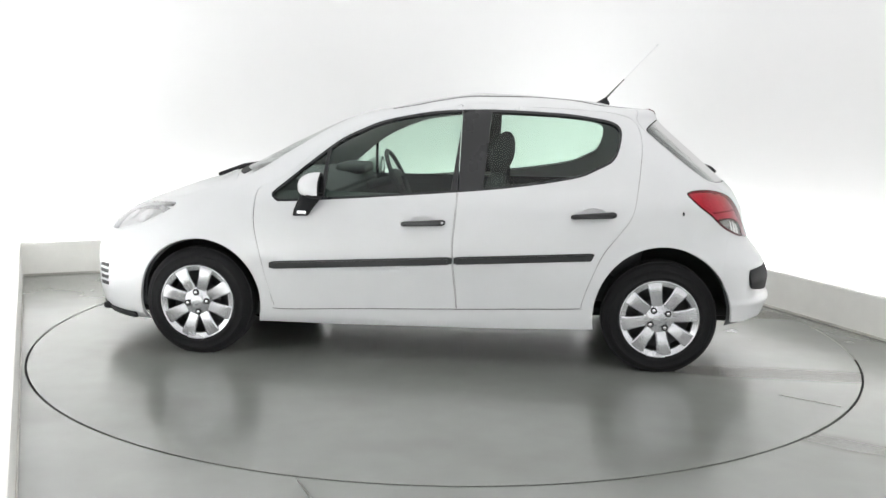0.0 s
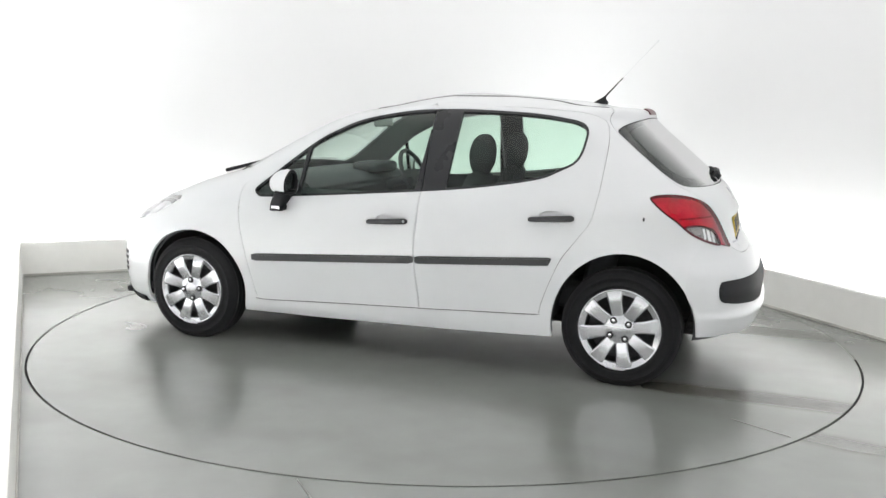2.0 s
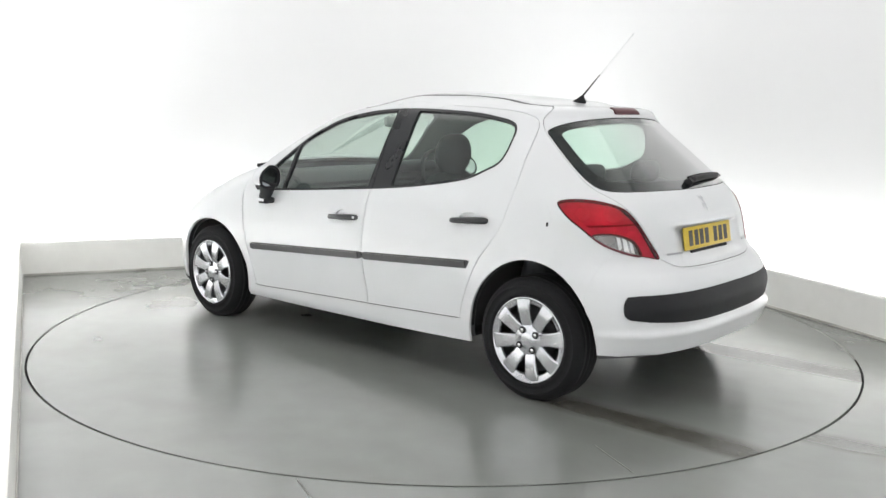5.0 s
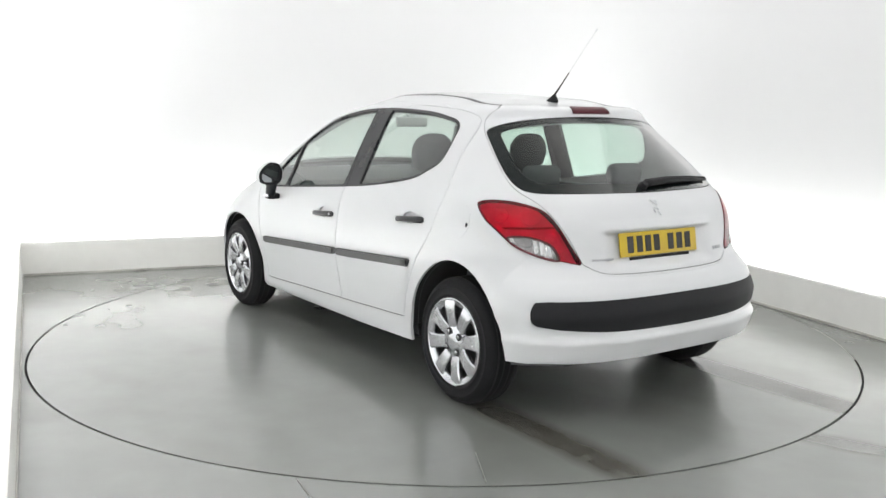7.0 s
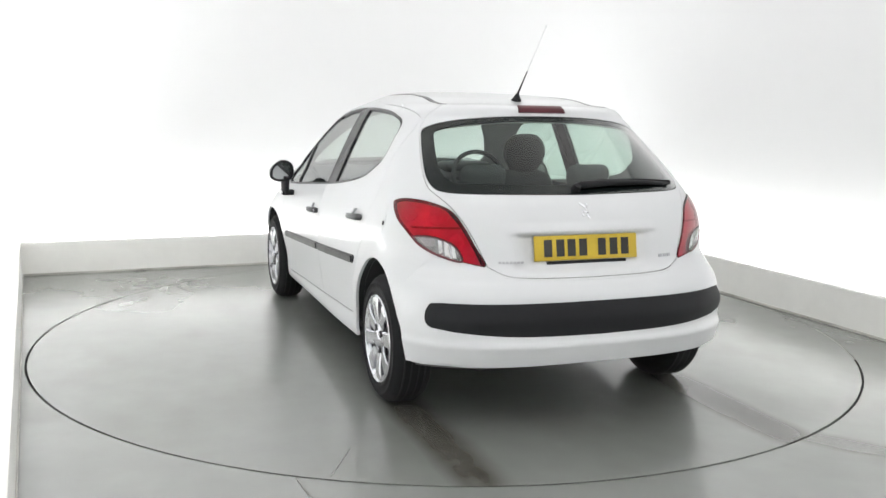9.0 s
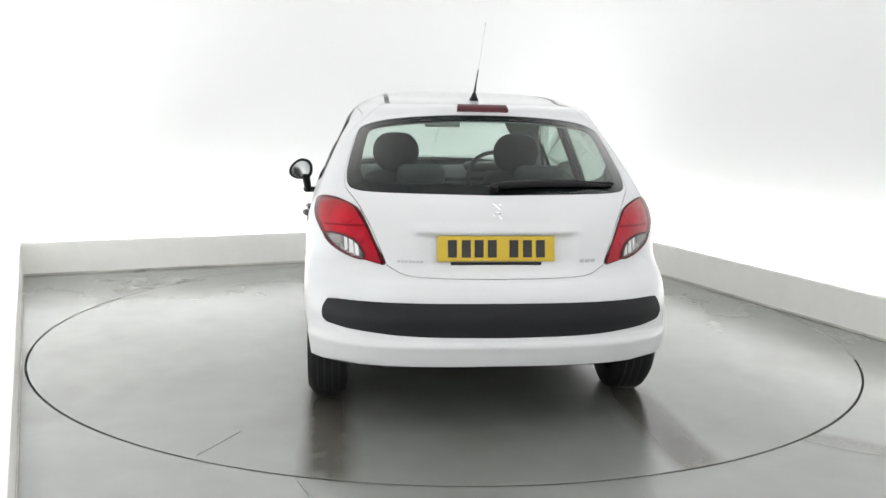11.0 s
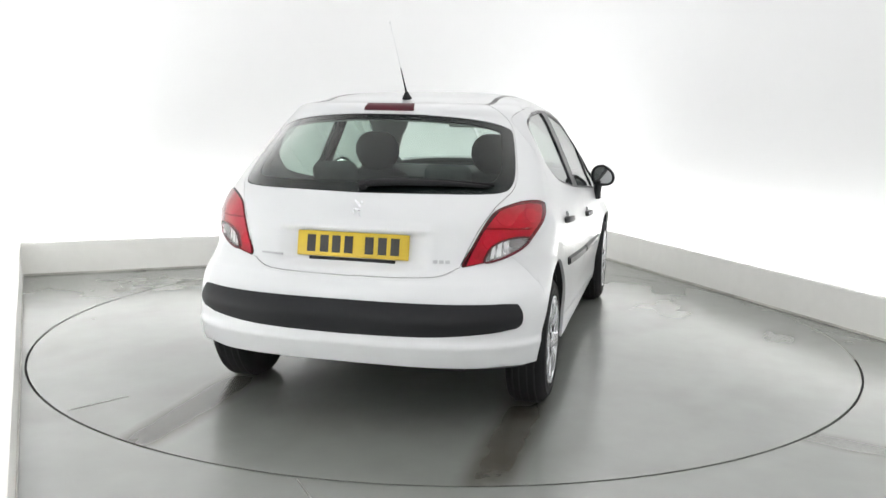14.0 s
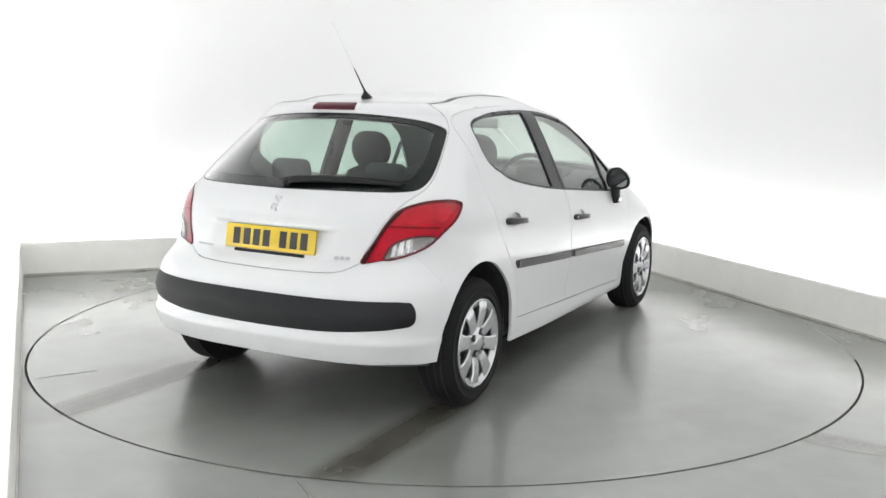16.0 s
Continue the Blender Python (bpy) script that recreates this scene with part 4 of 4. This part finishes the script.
def wheels(car):
    R, WT = 0.304, 0.185
    for cx, cy, start, nut in ((0.0, 0.735, 35, 21), (2.527, 0.788, 17, 67), (0.0, -0.735, 12, 21), (2.527, -0.788, 2, 67)):
        sg = 1 if cy > 0 else -1
        wheel = new("wheel")
        wheel.parent = car
        wheel.location = (cx, cy, 0.296)
        wheel.rotation_euler = (0, 0, 0 if sg > 0 else math.pi)
        h = WT / 2
        bm = bmesh.new()
        lathe(bm, [(0.197, h - 0.022), (0.208, h - 0.006), (0.218, h + 0.001), (0.221, h + 0.004), (0.228, h + 0.004), (0.231, h + 0.002), (0.258, h + 0.001), (0.260, h + 0.003), (0.265, h + 0.002), (0.267, h - 0.002), (0.278, h - 0.008), (0.294, h - 0.022), (0.301, h - 0.04), (R, 0.03), (R, 0.0), (R, -0.03), (0.301, -h + 0.04), (0.287, -h + 0.012), (0.245, -h), (0.20, -h + 0.02)], 72)
        tyre = part("tyre", bm, RUBBER, wheel, "black tyre", smooth=35)
        # tread grooves: proud dark bands, the grooves' shade put into their colour
        for y in (-0.05, -0.018, 0.018, 0.05):
            bm = bmesh.new()
            lathe(bm, [(0.296, y - 0.004), (R + 0.0006, y - 0.004), (R + 0.0006, y + 0.004), (0.296, y + 0.004)], 48)
            part("groove_shade", bm, DARK, tyre)
        bm = bmesh.new()
        rings = lathe(bm, [(0.203, h - 0.03), (0.19, h - 0.05), (0.17, 0.0), (0.10, -0.01), (0.06, 0.01)], 48)
        bm.faces.new(rings[-1])
        part("rim", bm, STEEL, wheel, "dark steel rim behind the trim")
        # wheel trim: outer ring, eight broad spokes, hub dome, four bolts
        bm = bmesh.new()
        lathe(bm, [(0.210, h - 0.012), (0.211, h - 0.002), (0.207, h + 0.004), (0.203, h + 0.004), (0.199, h - 0.001), (0.182, h - 0.004), (0.176, h - 0.008), (0.175, h - 0.024)], 72)
        trim = part("wheel_trim", bm, SILVER, wheel, "silver eight-spoke wheel trim", smooth=40)
        for k in range(8):
            bm = bmesh.new()
            a = radians(start + 45 * k)
            secs = []
            for r, w, y in ((0.040, 0.017, h - 0.008), (0.070, 0.0285, h - 0.006), (0.082, 0.0300, h - 0.003), (0.105, 0.0305, h + 0.002), (0.140, 0.0325, h + 0.006), (0.172, 0.0365, h + 0.006), (0.186, 0.041, h + 0.003), (0.201, 0.043, h - 0.002)):
                secs.append([(r, -w, y - 0.022), (r, -w, y - 0.006), (r, -w * 0.80, y), (r, 0, y + 0.0008), (r, w * 0.80, y), (r, w, y - 0.006), (r, w, y - 0.022)])
            vs = [[bm.verts.new((r * math.cos(a) - s_ * math.sin(a), y, r * math.sin(a) + s_ * math.cos(a))) for r, s_, y in q] for q in secs]
            for A, B in zip(vs, vs[1:]):
                for i in range(6):
                    bm.faces.new((A[i], A[i + 1], B[i + 1], B[i]))
            bm.faces.new(vs[0]), bm.faces.new(vs[-1])
            bmesh.ops.recalc_face_normals(bm, faces=bm.faces)
            part("spoke", bm, SILVER, trim, smooth=24)
        bm = bmesh.new()
        rings = lathe(bm, [(0.086, h - 0.022), (0.082, h - 0.010), (0.068, h - 0.004), (0.040, h - 0.003), (0.037, h + 0.004), (0.033, h + 0.006), (0.006, h + 0.007)], 40)
        bm.faces.new(rings[-1])
        part("hub_dome", bm, SILVER, trim, smooth=50)
        for k in range(4):
            a = radians(start + nut + 90 * k)
            # each bolt hole is a raised dark disc with its shade in the colour
            for nm, r0, mat, lift in (("bolt_hole_shade", 0.0175, DARK, 0.0050), ("bolt", 0.0095, SILVER, 0.0085)):
                bm = bmesh.new()
                rings = lathe(bm, [(r0, -0.004), (r0, lift), (r0 * 0.8, lift + 0.001)], 12)
                bm.faces.new(rings[-1])
                bmesh.ops.translate(bm, vec=(0.055 * math.cos(a), h - 0.004, 0.055 * math.sin(a)), verts=bm.verts)
                part(nm, bm, mat, trim, smooth=40)
        # wheel arch liner
    edge_y = lambda x, z: float(skin(*from_side(x, max(z, 0.12)))[1]) - 0.012
    for cx, rx, rz in ((-0.010, 0.365, 0.390), (2.522, 0.346, 0.360)):
        for sg in (1, -1):
            bm = bmesh.new()
            a = np.linspace(0.02, math.pi - 0.02, 40)
            A = [bm.verts.new((cx + rx * math.cos(q), sg * edge_y(cx + rx * math.cos(q), 0.295 + rz * math.sin(q)), 0.295 + rz * math.sin(q))) for q in a]
            B = [bm.verts.new((cx + (rx + 0.02) * math.cos(q), sg * 0.46, 0.295 + (rz + 0.02) * math.sin(q))) for q in a]
            for k in range(len(a) - 1):
                bm.faces.new((A[k], A[k + 1], B[k + 1], B[k]))
            bm.faces.new(B)
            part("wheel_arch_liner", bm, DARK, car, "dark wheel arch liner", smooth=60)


def seat(name, x, y, car, width=0.48):
    root = new(name)
    root.parent = car
    root.location = (x, y, 0)
    root["label"] = "dark grey cloth seat"
    bm = bmesh.new()
    box(bm, (0.50, width, 0.16), (0.30, 0, 0.43), 0.05, (0, -8, 0), 4)
    part("seat_cushion", bm, CLOTH, root, smooth=60)
    bm = bmesh.new()
    n, rows = 28, []
    for z, w, d, lean in ((0.45, 0.21, 0.075, 0.06), (0.60, 0.235, 0.075, 0.04), (0.80, 0.235, 0.07, 0.01), (0.92, 0.215, 0.06, -0.01), (1.00, 0.17, 0.05, -0.025), (1.03, 0.10, 0.03, -0.03)):
        rows.append([bm.verts.new((lean + d * math.copysign(abs(math.cos(2 * math.pi * k / n)) ** 0.6, math.cos(2 * math.pi * k / n)), w * math.copysign(abs(math.sin(2 * math.pi * k / n)) ** 0.6, math.sin(2 * math.pi * k / n)), z)) for k in range(n)])
    for A, B in zip(rows, rows[1:]):
        for k in range(n):
            bm.faces.new((A[k], A[(k + 1) % n], B[(k + 1) % n], B[k]))
    bm.faces.new(rows[-1]), bm.faces.new(rows[0][::-1])
    part("seat_back", bm, CLOTH, root, smooth=60)
    bm = bmesh.new()
    rows = []
    for z, w, d, lean in ((1.005, 0.055, 0.03, -0.03), (1.035, 0.085, 0.048, -0.033), (1.07, 0.118, 0.060, -0.036), (1.12, 0.134, 0.066, -0.038), (1.17, 0.130, 0.063, -0.042), (1.21, 0.108, 0.050, -0.045), (1.235, 0.075, 0.03, -0.047), (1.243, 0.040, 0.014, -0.048)):
        rows.append([bm.verts.new((lean + d * math.cos(2 * math.pi * k / n), w * math.copysign(abs(math.sin(2 * math.pi * k / n)) ** 0.75, math.sin(2 * math.pi * k / n)), z)) for k in range(n)])
    for A, B in zip(rows, rows[1:]):
        for k in range(n):
            bm.faces.new((A[k], A[(k + 1) % n], B[(k + 1) % n], B[k]))
    bm.faces.new(rows[-1]), bm.faces.new(rows[0][::-1])
    part("headrest", bm, CLOTH, root, smooth=60)


def cabin(car):
    seat("front_seat", 0.93, 0.36, car)
    seat("front_seat", 0.93, -0.345, car)
    root = new("rear_seat")
    root.parent = car
    root["label"] = "dark grey cloth rear bench"
    bm = bmesh.new()
    box(bm, (0.50, 1.24, 0.16), (0.42, 0, 0.42), 0.05, (0, -6, 0), 4)
    part("seat_cushion", bm, CLOTH, root, smooth=60)
    bm = bmesh.new()
    box(bm, (0.14, 1.22, 0.58), (0.12, 0, 0.72), 0.05, (0, -14, 0), 4)
    part("seat_back", bm, CLOTH, root, smooth=60)
    for y in (0.29, -0.29):
        bm = bmesh.new()
        box(bm, (0.085, 0.235, 0.12), (0.03, y, 1.055), 0.045, (0, -10, 0), 4)
        part("headrest", bm, CLOTH, root, smooth=60)
    bm = bmesh.new()
    box(bm, (0.34, 1.04, 0.03), (-0.13, 0, 0.93), 0.01)
    part("parcel_shelf", bm, TRIM, car, "dark parcel shelf")
    # dashboard
    bm = bmesh.new()
    prof_pts = [(2.35, 0.60), (2.42, 0.93), (2.30, 0.975), (2.05, 0.985), (1.86, 0.955), (1.80, 0.90), (1.80, 0.80), (1.86, 0.62)]
    A = [bm.verts.new((x, 0.72 - 0.05 * (x - 1.8), z)) for x, z in prof_pts]
    B = [bm.verts.new((x, -0.72 + 0.05 * (x - 1.8), z)) for x, z in prof_pts]
    for k in range(len(A)):
        bm.faces.new((A[k], A[(k + 1) % len(A)], B[(k + 1) % len(A)], B[k]))
    bm.faces.new(A[::-1]), bm.faces.new(B)
    bmesh.ops.recalc_face_normals(bm, faces=bm.faces)
    bmesh.ops.bevel(bm, geom=list(bm.edges), offset=0.02, segments=2, affect="EDGES")
    dash = part("dashboard", bm, TRIM, car, "dark grey dashboard", smooth=50)
    bm = bmesh.new()
    box(bm, (0.20, 0.34, 0.07), (1.90, -0.36, 0.985), 0.03, (0, 0, 0), 3)
    part("instrument_hood", bm, TRIM, dash, smooth=50)
    # steering wheel, right-hand drive
    bm = bmesh.new()
    rings, n, k = [], 40, 10
    for i in range(n):
        a = 2 * math.pi * i / n
        rings.append([bm.verts.new(((0.185 + 0.015 * math.cos(2 * math.pi * j / k)) * math.cos(a), (0.185 + 0.015 * math.cos(2 * math.pi * j / k)) * math.sin(a), 0.015 * math.sin(2 * math.pi * j / k))) for j in range(k)])
    for i in range(n):
        for j in range(k):
            bm.faces.new((rings[i][j], rings[(i + 1) % n][j], rings[(i + 1) % n][(j + 1) % k], rings[i][(j + 1) % k]))
    m = pose(1.60, -0.355, 0.93, 0, -65, 0)
    bmesh.ops.transform(bm, matrix=m, verts=bm.verts)
    wheel = part("steering_wheel", bm, TRIM, car, "dark steering wheel", smooth=60)
    bm = bmesh.new()
    box(bm, (0.12, 0.15, 0.05), (0, 0, -0.02), 0.02)
    box(bm, (0.05, 0.36, 0.018), (0.02, 0, -0.005), 0.006)
    box(bm, (0.16, 0.05, 0.018), (-0.09, 0, -0.005), 0.006)
    bmesh.ops.transform(bm, matrix=m, verts=bm.verts)
    part("wheel_hub", bm, TRIM, wheel)
    bm = bmesh.new()
    tube(bm, [m @ Vector((0, 0, -0.03)), (1.85, -0.36, 0.85)], 0.03, 12)
    part("steering_column", bm, TRIM, wheel)
    # inside mirror
    bm = bmesh.new()
    box(bm, (0.03, 0.24, 0.065), (1.68, 0.0, 1.295), 0.012, (0, 10, 0), 3)
    tube(bm, [(1.69, 0, 1.31), (1.74, 0, 1.35)], 0.01, 8)
    part("inside_mirror", bm, LINING, car, "grey inside mirror", smooth=50)
    # linings: pale above the waist, dark below
    win = from_side(*grow(WINDOW, -0.012).T)
    top = fine(np.array([(-UC, 0.94), (UC, 0.94), (UC, 1.896), (-UC, 1.896)]), 0.03, curve=False)
    scr = grow(SCREEN_HALF_LOOP, 0.01)
    patch("cabin_lining", top, [win, mirrored(win), grow(REAR_PANE, -0.02), scr, mirrored(scr), BONNET_HALF_LOOP, mirrored(BONNET_HALF_LOOP)], LINING, car, "grey cabin lining", off=-0.022, rim=0.0, step=(0.05, 0.04))
    low = fine(np.array([(-3.75, 0.24), (3.75, 0.24), (3.75, 0.945), (-3.75, 0.945)]), 0.04, curve=False)
    patch("door_trim", low, [ARCH_R, mirrored(ARCH_R), ARCH_F, mirrored(ARCH_F)], TRIM, car, "dark grey cabin side trim", off=-0.045, rim=0.0, step=(0.06, 0.05))


def underbody(car):
    bm = bmesh.new()
    box(bm, (3.55, 1.0, 0.05), (1.35, 0, 0.25), 0.02)
    box(bm, (1.70, 1.58, 0.05), (1.27, 0, 0.235), 0.02)
    box(bm, (0.22, 1.35, 0.05), (-0.42, 0, 0.315), 0.02)
    box(bm, (0.30, 1.30, 0.04), (3.05, 0, 0.20), 0.015)
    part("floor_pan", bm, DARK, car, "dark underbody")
    bm = bmesh.new()
    tube(bm, [(-0.50, 0.42, 0.285), (-0.40, 0.42, 0.27), (0.2, 0.35, 0.25)], 0.025, 14)
    part("exhaust", bm, DARK, car, "dark exhaust pipe", smooth=40)
    for cx in (0.0, 2.54):
        bm = bmesh.new()
        tube(bm, [(cx, -0.66, 0.28), (cx, 0.66, 0.28)], 0.03, 12)
        part("axle", bm, DARK, car, "dark axle beam")
    # front spoiler lip
    for sg in (1, -1):
        low = np.concatenate([from_side(np.linspace(2.925, 3.10, 14), np.full(14, 0.172)), from_front(np.linspace(0.60, 0.02, 12), np.full(12, 0.166))])
        high = np.concatenate([from_front(np.linspace(0.02, 0.60, 12), np.full(12, 0.206)), from_side(np.linspace(3.10, 2.915, 14), np.full(14, 0.205))])
        q = np.concatenate([low, high]) * (sg, 1)
        patch("front_lip", q, [], BLACK, car, "black lip under the front bumper", off=0.012, rim=0.02, step=(0.05, 0.02))


def front_fittings(car):
    for sg in (1, -1):
        side = (lambda p: p) if sg == 1 else mirrored
        bowl = patch("headlight", side(grow(HEADLIGHT, -0.003)), [], BOWL, car, "clear headlight with silver bowl", off=-0.030, rim=0.0, step=(0.03, 0.02))
        for u, t, r in ((3.765, 0.752, 0.060), (3.895, 0.742, 0.050)):
            c = Vector(skin(u * sg, t, -0.028))
            n1 = (Vector(skin(u * sg, t, 0.02)) - c).normalized()
            bm = bmesh.new()
            rings = lathe(bm, [(r, 0.016), (r * 0.95, 0.017), (r * 0.80, 0.008), (r * 0.45, 0.002), (r * 0.30, 0.004), (r * 0.18, 0.012)], 28)
            bm.faces.new(rings[-1])
            bmesh.ops.recalc_face_normals(bm, faces=bm.faces)
            bmesh.ops.transform(bm, matrix=Matrix.Translation(c) @ n1.to_track_quat("Y", "Z").to_matrix().to_4x4(), verts=bm.verts)
            part("headlight_dish", bm, LAMP_DISH, bowl, "chrome reflector dish", smooth=40)
        bezel = np.array([(3.69, 0.802), (3.80, 0.812), (3.93, 0.795), (3.99, 0.765), (3.93, 0.785), (3.80, 0.797), (3.70, 0.786)])
        patch("headlight_bezel", side(fine(bezel, 0.015)), [], REFLECTOR, bowl, "silver bezel", off=-0.012, rim=0.012, step=(0.03, 0.02))
        patch("lens", side(grow(HEADLIGHT, -0.003)), [], CLEAR, bowl, "clear lens", off=0.002, rim=0.012, step=(0.03, 0.02)).visible_shadow = False
        for k in range(4):
            z = 0.335 + 0.036 * k
            q = fine(np.array([(3.71, z), (3.82, z - 0.006), (3.82, z + 0.014), (3.71, z + 0.020)]), 0.02, curve=False)
            patch("vent_slat", side(q), [], BLACK, car, "black slat of the bumper vent", off=0.004, rim=0.012, step=(0.05, 0.02))
    # windscreen wipers and the scuttle
    for a, b in (((2.52, 0.50, 0.982), (2.43, -0.10, 1.025)), ((2.58, 0.0, 0.985), (2.42, -0.52, 1.005))):
        bm = bmesh.new()
        tube(bm, [a, tuple((Vector(a) + Vector(b)) / 2 + Vector((0.0, 0, 0.016))), b], [0.012, 0.010, 0.006], 8)
        part("front_wiper", bm, BLACK, car, "black windscreen wiper", smooth=40)
    for sg in (1, -1):
        q = np.concatenate([from_front(*fine([(0.02, 1.012), (0.3, 1.008), (0.60, 0.992)], 0.03, False).T), from_front(*fine([(0.58, 1.018), (0.3, 1.030), (0.02, 1.033)], 0.03, False).T)])
        patch("scuttle", q * (sg, 1), [], BLACK, car, "black scuttle panel", off=0.002, rim=0.004, step=(0.05, 0.02))


def roof_fittings(car):
    # ditch strips along the roof
    for sg in (1, -1):
        xs = np.linspace(0.165, 1.50, 30)
        bm = bmesh.new()
        rows = []
        for x in xs:
            f = (x - 0.165) / (1.50 - 0.165)
            y = 0.448 - 0.012 * math.sin(math.pi * f)
            rows.append([bm.verts.new((x, sg * (y + d), roof_z(x, y + d) + h)) for d, h in ((-0.013, -0.002), (-0.011, 0.002), (0.011, 0.002), (0.013, -0.002))])
        for A, B in zip(rows, rows[1:]):
            for i in range(3):
                bm.faces.new((A[i], A[i + 1], B[i + 1], B[i]))
        bmesh.ops.recalc_face_normals(bm, faces=bm.faces)
        part("roof_strip", bm, STRIP, car, "black strip along the roof")
    # aerial: dark foot, whip that turns pale above
    x0, z0 = 0.285, roof_z(0.285, 0.0)
    bm = bmesh.new()
    rows, n = [], 18
    for h, lx, ly in ((-0.006, 0.046, 0.024), (0.006, 0.042, 0.021), (0.016, 0.030, 0.015), (0.028, 0.016, 0.010), (0.036, 0.010, 0.008)):
        rows.append([bm.verts.new((x0 - 0.2 * h + 0.012 * (1 - h / 0.036) + lx * math.cos(2 * math.pi * k / n), ly * math.sin(2 * math.pi * k / n), z0 + h)) for k in range(n)])
    for A, B in zip(rows, rows[1:]):
        for k in range(n):
            bm.faces.new((A[k], A[(k + 1) % n], B[(k + 1) % n], B[k]))
    bm.faces.new(rows[-1])
    aerial = part("aerial", bm, BLACK, car, "black aerial foot with a thin whip", smooth=50)
    a, b = Vector((x0 - 0.005, 0, z0 + 0.03)), Vector((-0.017, -0.004, 1.785))
    bm = bmesh.new()
    tube(bm, [a, a.lerp(b, 0.15), a.lerp(b, 0.36)], [0.0060, 0.0040, 0.0024], 8)
    part("whip_base", bm, BLACK, aerial)
    bm = bmesh.new()
    tube(bm, [a.lerp(b, 0.36), a.lerp(b, 0.97)], 0.0015, 8)
    tube(bm, [a.lerp(b, 0.97), b], 0.004, 8)
    part("whip", bm, PALE, aerial, "thin pale whip")


def fuel_flap(car):
    a = np.linspace(0, 2 * np.pi, 48, endpoint=False)
    for r, w in ((0.078, 0.0025),):
        o = from_side(-0.03 + r * np.cos(a), 0.873 + r * np.sin(a))
        i = from_side(-0.03 + (r - 0.0025) * np.cos(a), 0.873 + (r - 0.0025) * np.sin(a))
        flap = patch("fuel_flap", i, [], WHITE, car, "white round fuel flap", off=0.0008, rim=0.003, step=(0.03, 0.03))
        patch("flap_gap", o, [i], WHITE, flap, off=0.0004, rim=0.001, step=(0.2, 0.2))
    c = from_side(-0.093 + 0.005 * np.cos(a[::4]), 0.861 + 0.010 * np.sin(a[::4]))
    patch("flap_lock", c, [], BLACK, car, "black flap lock", off=0.005, rim=0.005, step=(0.1, 0.1))


def make_car():
    car = new("car")
    car_body(car)
    for sg in (1, -1):
        door_fittings(sg)
    tail_fittings(car)
    mirrors(car)
    wheels(car)
    cabin(car)
    underbody(car)
    front_fittings(car)
    roof_fittings(car)
    fuel_flap(car)
    for ob in car.children:
        ob.location = ob.location + Vector((OX, OY, 0))
    tagged(car, "white five-door hatchback parked on a turntable", "car")
    return car


def turntable():
    bm = bmesh.new()
    rings = lathe(bm, [(R_TABLE - 0.013, 0.05), (R_TABLE - 0.013, 0.0)], 160)
    bm.faces.new(rings[1])
    bmesh.ops.rotate(bm, matrix=Matrix.Rotation(radians(-90), 3, "X"), verts=bm.verts)
    bmesh.ops.recalc_face_normals(bm, faces=bm.faces)
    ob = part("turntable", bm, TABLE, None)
    bm = bmesh.new()
    a, b = Vector((-2.055, 1.23)), Vector((-1.80, 1.09))
    d = b - a
    box(bm, (d.length, 0.004, 0.002), (*((a + b) / 2), 0.001), 0.0, (0, 0, math.degrees(math.atan2(d.y, d.x))))
    part("joint_line", bm, JOINT, ob, "dark joint in the deck")
    return tagged(ob, "round grey painted turntable with dark tyre marks", "turntable")


studio()
table = turntable()
car = make_car()


def motions():
    """Car and table turn together, clockwise seen from above."""
    rows = [(float(s), pose(0, 0, 0, 0, 0, 173.91 - 7.004 * s)) for s in range(17)]
    walk(table, rows)
    walk(car, rows)


motions()
